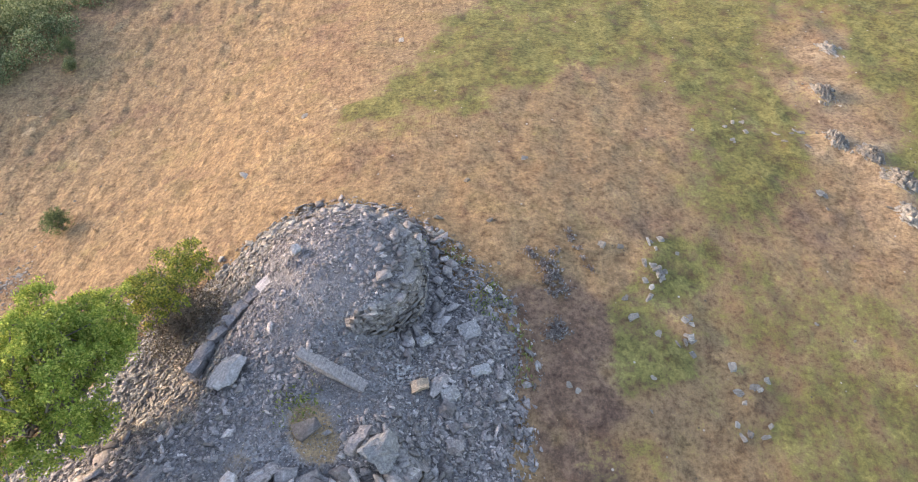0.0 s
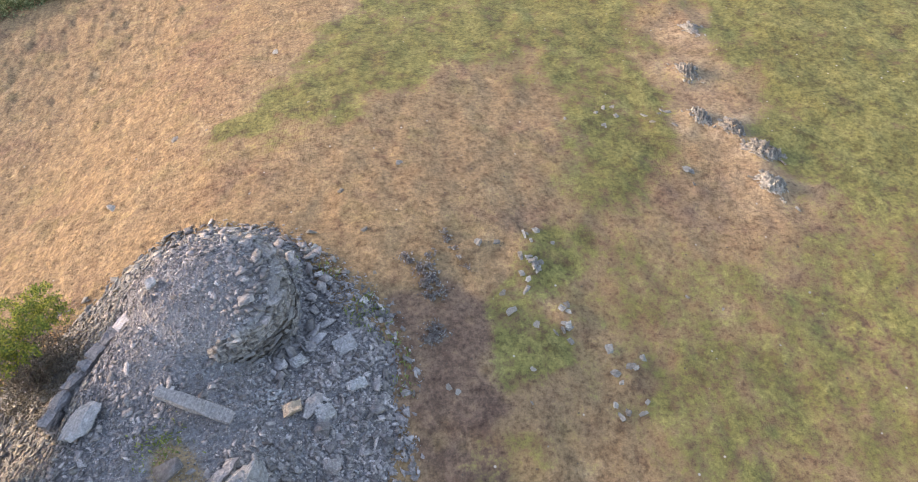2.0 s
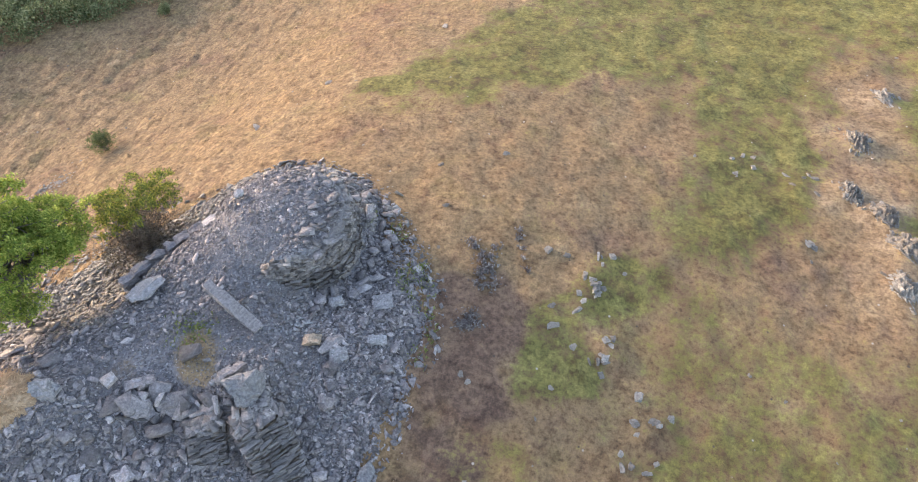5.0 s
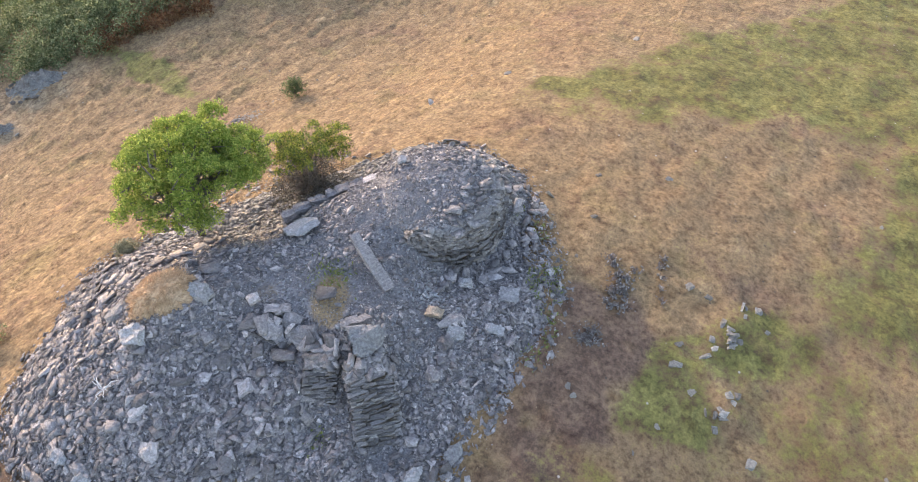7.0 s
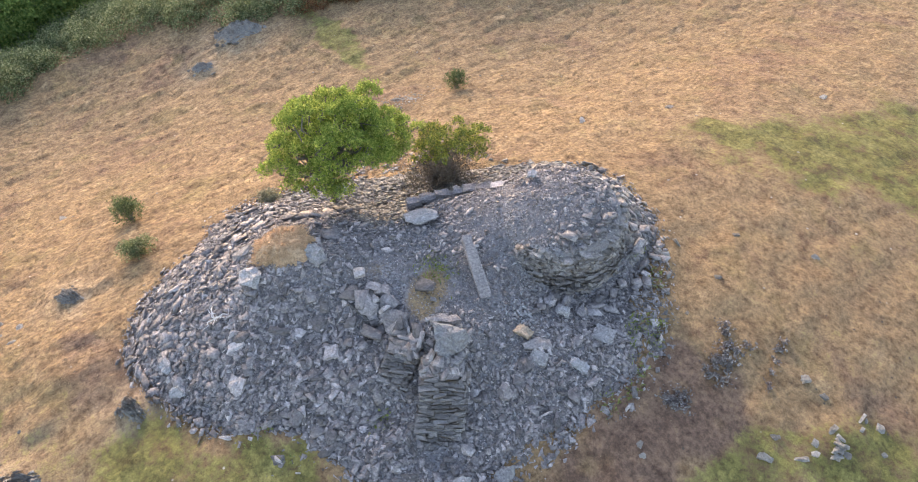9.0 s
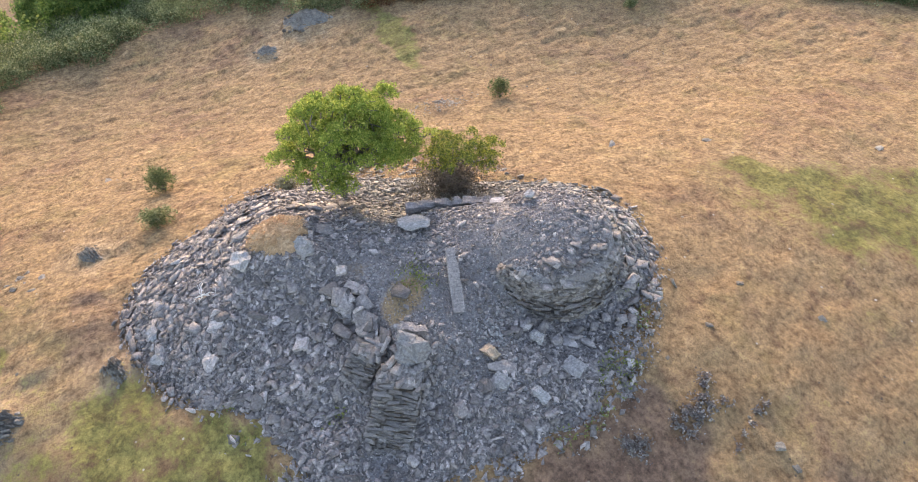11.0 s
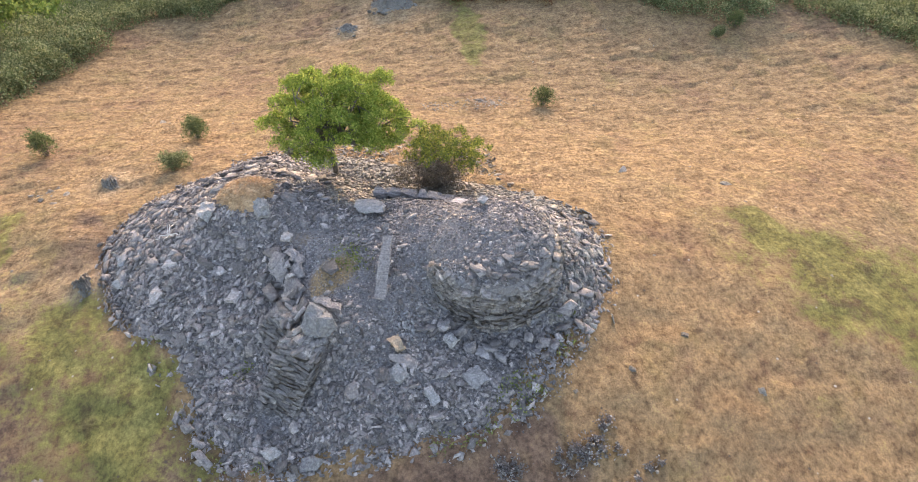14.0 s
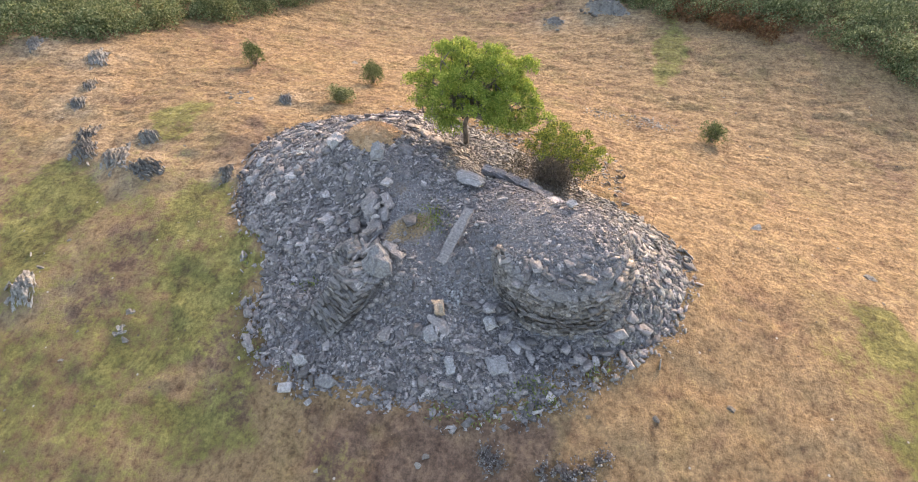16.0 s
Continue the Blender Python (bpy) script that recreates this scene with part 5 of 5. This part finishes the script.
# ---- rock outcrops on the slope ----
def build_outcrop(label, x, y, r, n, h, strike, seed):
    rng = np.random.RandomState(seed)
    z0 = float(turf_z(x, y))
    ob = thing("rock_outcrop", label, "rock outcrop", "rock outcrops", m=Matrix.Translation((x, y, z0)))
    c, s = math.cos(radians(strike)), math.sin(radians(strike))
    # half-buried bedrock with broken ledges along its strike
    big = h > 0.24
    g = np.linspace(-1, 1, 44)
    U, W = np.meshgrid(g, g)
    rho = np.hypot(U, W) * (1 + 0.3 * wave_noise(U + seed, W, 0.8, 61))
    PX, PY = r * (1.25 * U * c - 0.8 * W * s), r * (1.25 * U * s + 0.8 * W * c)
    saw = 3.1 * W + 0.5 * wave_noise(U + seed, W, 0.9, 62)
    ledge = 0.35 * (saw - np.floor(saw)) + 0.75 * np.abs(wave_noise(1.6 * U + seed, 6 * W, 0.9, 64)) + 0.5 * np.abs(wave_noise(5 * U, 5 * W + seed, 1.0, 63)) + 0.12 * rng.uniform(-1, 1, U.shape)
    Z = turf_z(x + PX, y + PY) - z0 + h * (0.75 * ledge - 0.3) * np.clip(1.25 - rho, 0, 1) - 0.14 * np.clip(rho - 0.45, 0, 1)
    i = np.arange(U.size).reshape(U.shape)
    Q = np.stack([i[:-1, :-1], i[:-1, 1:], i[1:, 1:], i[1:, :-1]], -1).reshape(-1, 4)
    if big:
        put("bedrock", mesh_np("bedrock", np.stack([PX, PY, Z], -1), Q), CRAG, ob)
    # fragments
    for k in range(2 * n if big else int(1.7 * n)):
        px, py = rng.normal(0, r * (0.5 if big else 0.75), 2)
        px, py = 1.3 * px * c - 0.8 * py * s, 1.3 * px * s + 0.8 * py * c
        sx, sy, sz = r * rng.uniform(0.14, 0.5), r * rng.uniform(0.06, 0.2), max(h, 0.2) * rng.uniform(0.15, 0.42)
        if not big:
            sx, sy, sz = rng.uniform(0.1, 0.38), rng.uniform(0.08, 0.24), rng.uniform(0.06, 0.12)
        me = rough_rock("crag", rng, sx, sy, sz, 10, 0.13, 0.74)
        dz = float(turf_z(x + px, y + py)) - z0
        put("crag", me, CRAG, ob, pose(px, py, dz + sz * (0.12 if big else -0.05), rng.normal(-14, 18) if big else rng.normal(0, 7), rng.normal(0, 18 if big else 7), strike + rng.normal(0, 20 if big else 60)))
    return ob


OUT = "jagged grey slate outcrop breaking through dry turf"
LOW = "low grey rocks half sunk in mossy turf"
for i, (x, y, r, n, h, st) in enumerate(OUTCROPS):
    build_outcrop(OUT if h > 0.24 else LOW, x, y, r, n, h, st, 300 + i)


# ---- stones scattered on the turf ----
def build_stones():
    rng = np.random.RandomState(33)
    shapes = []
    for k in range(8):
        me = rough_rock("stone", rng, rng.uniform(0.8, 1.1), rng.uniform(0.6, 0.9), rng.uniform(0.3, 0.48), 13, 0.1, 0.66)
        me.materials.append(CRAG)
        shapes.append(me)
    spots = [(-6.55, 21.75, 0.5), (-8.4, 18.2, 0.5), (-2.85, 27.7, 0.45), (8.85, 8.85, 0.38), (5.25, 10.7, 0.42), (5.25, 13.35, 0.3), (4.6, 13.3, 0.4), (3.0, 8.35, 0.24), (3.25, 8.2, 0.24),
             (5.1, 11.3, 0.28), (5.9, 10.2, 0.3), (7.0, 10.8, 0.35), (0.26, 16.1, 0.3), (2.4, 17.4, 0.3), (1.0, 14.1, 0.25), (9.2, 19.6, 0.2), (-18, 14.8, 0.6), (-17.4, 15.3, 0.5), (-20, -1.4, 0.45), (5.5, 8.8, 0.25)]
    for i in range(90):
        x, y = rng.uniform(-26, 18), rng.uniform(-8, 30)
        if heap_z(x, y) < ground_z(x, y) - 0.4:
            spots.append((x, y, rng.uniform(0.06, 0.2)))
    for x, y, s in spots:
        z = float(turf_z(x, y))
        ob = put("stone", shapes[rng.randint(8)], ROCK, None, pose(x, y, z - 0.04 * s, rng.normal(0, 12), rng.normal(0, 12), rng.uniform(0, 360)) @ Matrix.Scale(0.9 * s, 4))
        tagged(ob, "weathered grey stone lying in the turf", "stone", "stones on the turf")


build_stones()


def build_chip_patch(x0, y0, lx, ly, m, seed):
    rng = np.random.RandomState(seed)
    x, y = rng.normal(x0, lx, m), rng.normal(y0, ly, m)
    V = np.einsum("nij,nkj->nki", rotations(m, rng, 0.3), flakes(m, rng, rng.uniform(0.04, 0.13, m), thick=0.2)) + np.stack([x, y, turf_z(x, y) + 0.01], 1)[:, None]
    tagged(put("stone_scatter", mesh_np("stone_scatter", V, flake_quads(m)), SUNSLATE), "patch of pale stone chips lying on dry turf", "stones", kind="stuff")


build_chip_patch(-17.6, 15.0, 0.35, 0.8, 170, 35)
build_chip_patch(-17.5, 12.4, 0.3, 0.45, 80, 36)


# ---- weeds along the foot of the heap ----
def build_weeds():
    rng = np.random.RandomState(44)
    n = 1700
    x, y = rng.uniform(-13, 3.2, n * 30), rng.uniform(-3, 16, n * 30)
    h = heap_z(x, y) - ground_z(x, y)
    k = (np.abs(h + 0.05) < 0.14) & (wave_noise(x, y, 1.5, 45) > 0.5) & (x > -7)
    x, y = x[k][:n], y[k][:n]
    gx, gy = rng.normal(-3.9, 0.34, 170), rng.normal(7.0, 0.26, 170)
    x, y = np.concatenate([x, gx]), np.concatenate([y, gy])
    C = np.stack([x, y, surface_z(x, y) + rng.uniform(0, 0.08, len(x))], 1)
    L = leaves(C, np.tile([0, 0, 0.8], (len(C), 1)), rng, 0.13, 0.022)
    tagged(put("weeds", mesh_np("weeds", L, leaf_quads(len(L))), HERB), "green weeds and grass fringing the slate heap", "weeds", kind="stuff")


build_weeds()

# ---- gorse belt, bracken and wood below ----
BELT = [(90, 40), (113, 35.8), (119, 35.2), (126, 34.2), (130, 31.8), (136, 30.5), (142, 31.2), (153, 29.8), (165, 29.6), (173, 31.5), (177, 34.5), (183, 36), (191, 36.5), (200, 36), (203, 37.2), (206, 35), (213, 31.0), (219, 30), (224, 28.6), (230, 28.2), (235, 27.2), (238, 28.4), (246, 30.2), (262, 34)]


def belt_radius(deg):
    return np.interp(deg, [b[0] for b in BELT], [b[1] for b in BELT])


def build_belt(name, label, lo, hi, depth0, depth1, count, r_lo, r_hi, mat, seed, leafn, length, width, category):
    rng = np.random.RandomState(seed)
    P = []
    for k in range(count):
        deg = rng.uniform(lo, hi)
        rr = float(belt_radius(deg)) + 0.3 * math.sin(deg * 2.9) + depth0 + (depth1 - depth0) * rng.uniform(0, 1) * float(np.interp(deg, [180, 192], [1.0, 0.95]))
        cx, cy, s = -3 + rr * math.cos(radians(deg)), 8 + rr * math.sin(radians(deg)), rng.uniform(r_lo, r_hi)
        m = int(leafn * s * s)
        d = rng.normal(0, 1, (m, 3))
        d /= np.linalg.norm(d, axis=1, keepdims=True)
        d[:, 2] = np.abs(d[:, 2])
        c = np.array([cx, cy, float(ground_z(cx, cy))]) + d * (s * (0.8 + 0.25 * np.sin(4 * d[:, :1] + k) + rng.uniform(-0.12, 0.12, (m, 1)))) * np.array([1, 1, 1.15])
        skin = np.cross(d, rng.normal(0, 1, d.shape))
        P.append(leaves(c, 0.45 * d + 0.9 * skin / np.linalg.norm(skin, axis=1, keepdims=True), rng, length, width))
    L = np.concatenate(P)
    tagged(put(name, mesh_np(name, L, leaf_quads(len(L))), mat), label, category, kind="stuff")


build_belt("gorse", "dense grey-green gorse thicket along the slope's lower edge", 90, 262, 0.7, 11, 1250, 0.4, 1.5, GORSE, 401, 480, 0.13, 0.044, "gorse")
build_belt("bracken", "rusty brown bracken at the edge of the gorse", 150, 164, -0.3, 2.2, 60, 0.4, 0.8, BRACKEN, 402, 200, 0.15, 0.05, "bracken")

build_belt("undergrowth", "mixed green undergrowth between the gorse and the wood", 183, 238, 9.0, 26, 330, 1.1, 2.1, WOOD_LEAF, 403, 70, 0.3, 0.1, "undergrowth")


def build_wood():
    kinds = []
    for s in range(3):
        rng = np.random.RandomState(500 + s)
        lobes = [(rng.normal(0, 1.3), rng.normal(0, 1.3), rng.uniform(2.2, 5.0), rng.uniform(1.2, 2.0), rng.uniform(1.2, 2.0), rng.uniform(1.0, 1.7)) for _ in range(9)]
        kinds.append(build_tree("woodland_tree", "leafy dark green broadleaf tree in the wood below the gorse", (-49 - 3 * s, 4 + 6 * s, -9.5), lobes, (0, 0, 2.0), 0.2, WOOD_LEAF, 510 + s, 190, 5, 0.24, 0.08))
        kinds[-1]["group"] = "woodland trees"
    rng = np.random.RandomState(540)
    for i in range(72):
        deg = rng.uniform(118, 186) if i % 3 == 0 else rng.uniform(184, 236)
        rr = float(belt_radius(deg)) + (rng.uniform(12, 26) if deg < 184 else rng.uniform(8.5, 24))
        x, y = -3 + rr * math.cos(radians(deg)), 8 + rr * math.sin(radians(deg))
        if math.hypot(x + 44, y - 6) < 3:
            continue
        copy_thing(kinds[i % 3], pose(x, y, float(ground_z(x, y)) - 0.3, 0, 0, rng.uniform(0, 360)) @ Matrix.Scale(rng.uniform(0.6, 0.9), 4))
    for k, (x, y) in enumerate(((-37.5, 31.0), (-39.5, 26.5), (-41.0, 33.0))):
        copy_thing(kinds[k % 3], pose(x, y, float(ground_z(x, y)) - 0.3, 0, 0, 70 * k) @ Matrix.Scale(0.85, 4))
    for s, ob in enumerate(kinds):
        ob.location.z = float(ground_z(ob.location.x, ob.location.y)) - 0.2


build_wood()
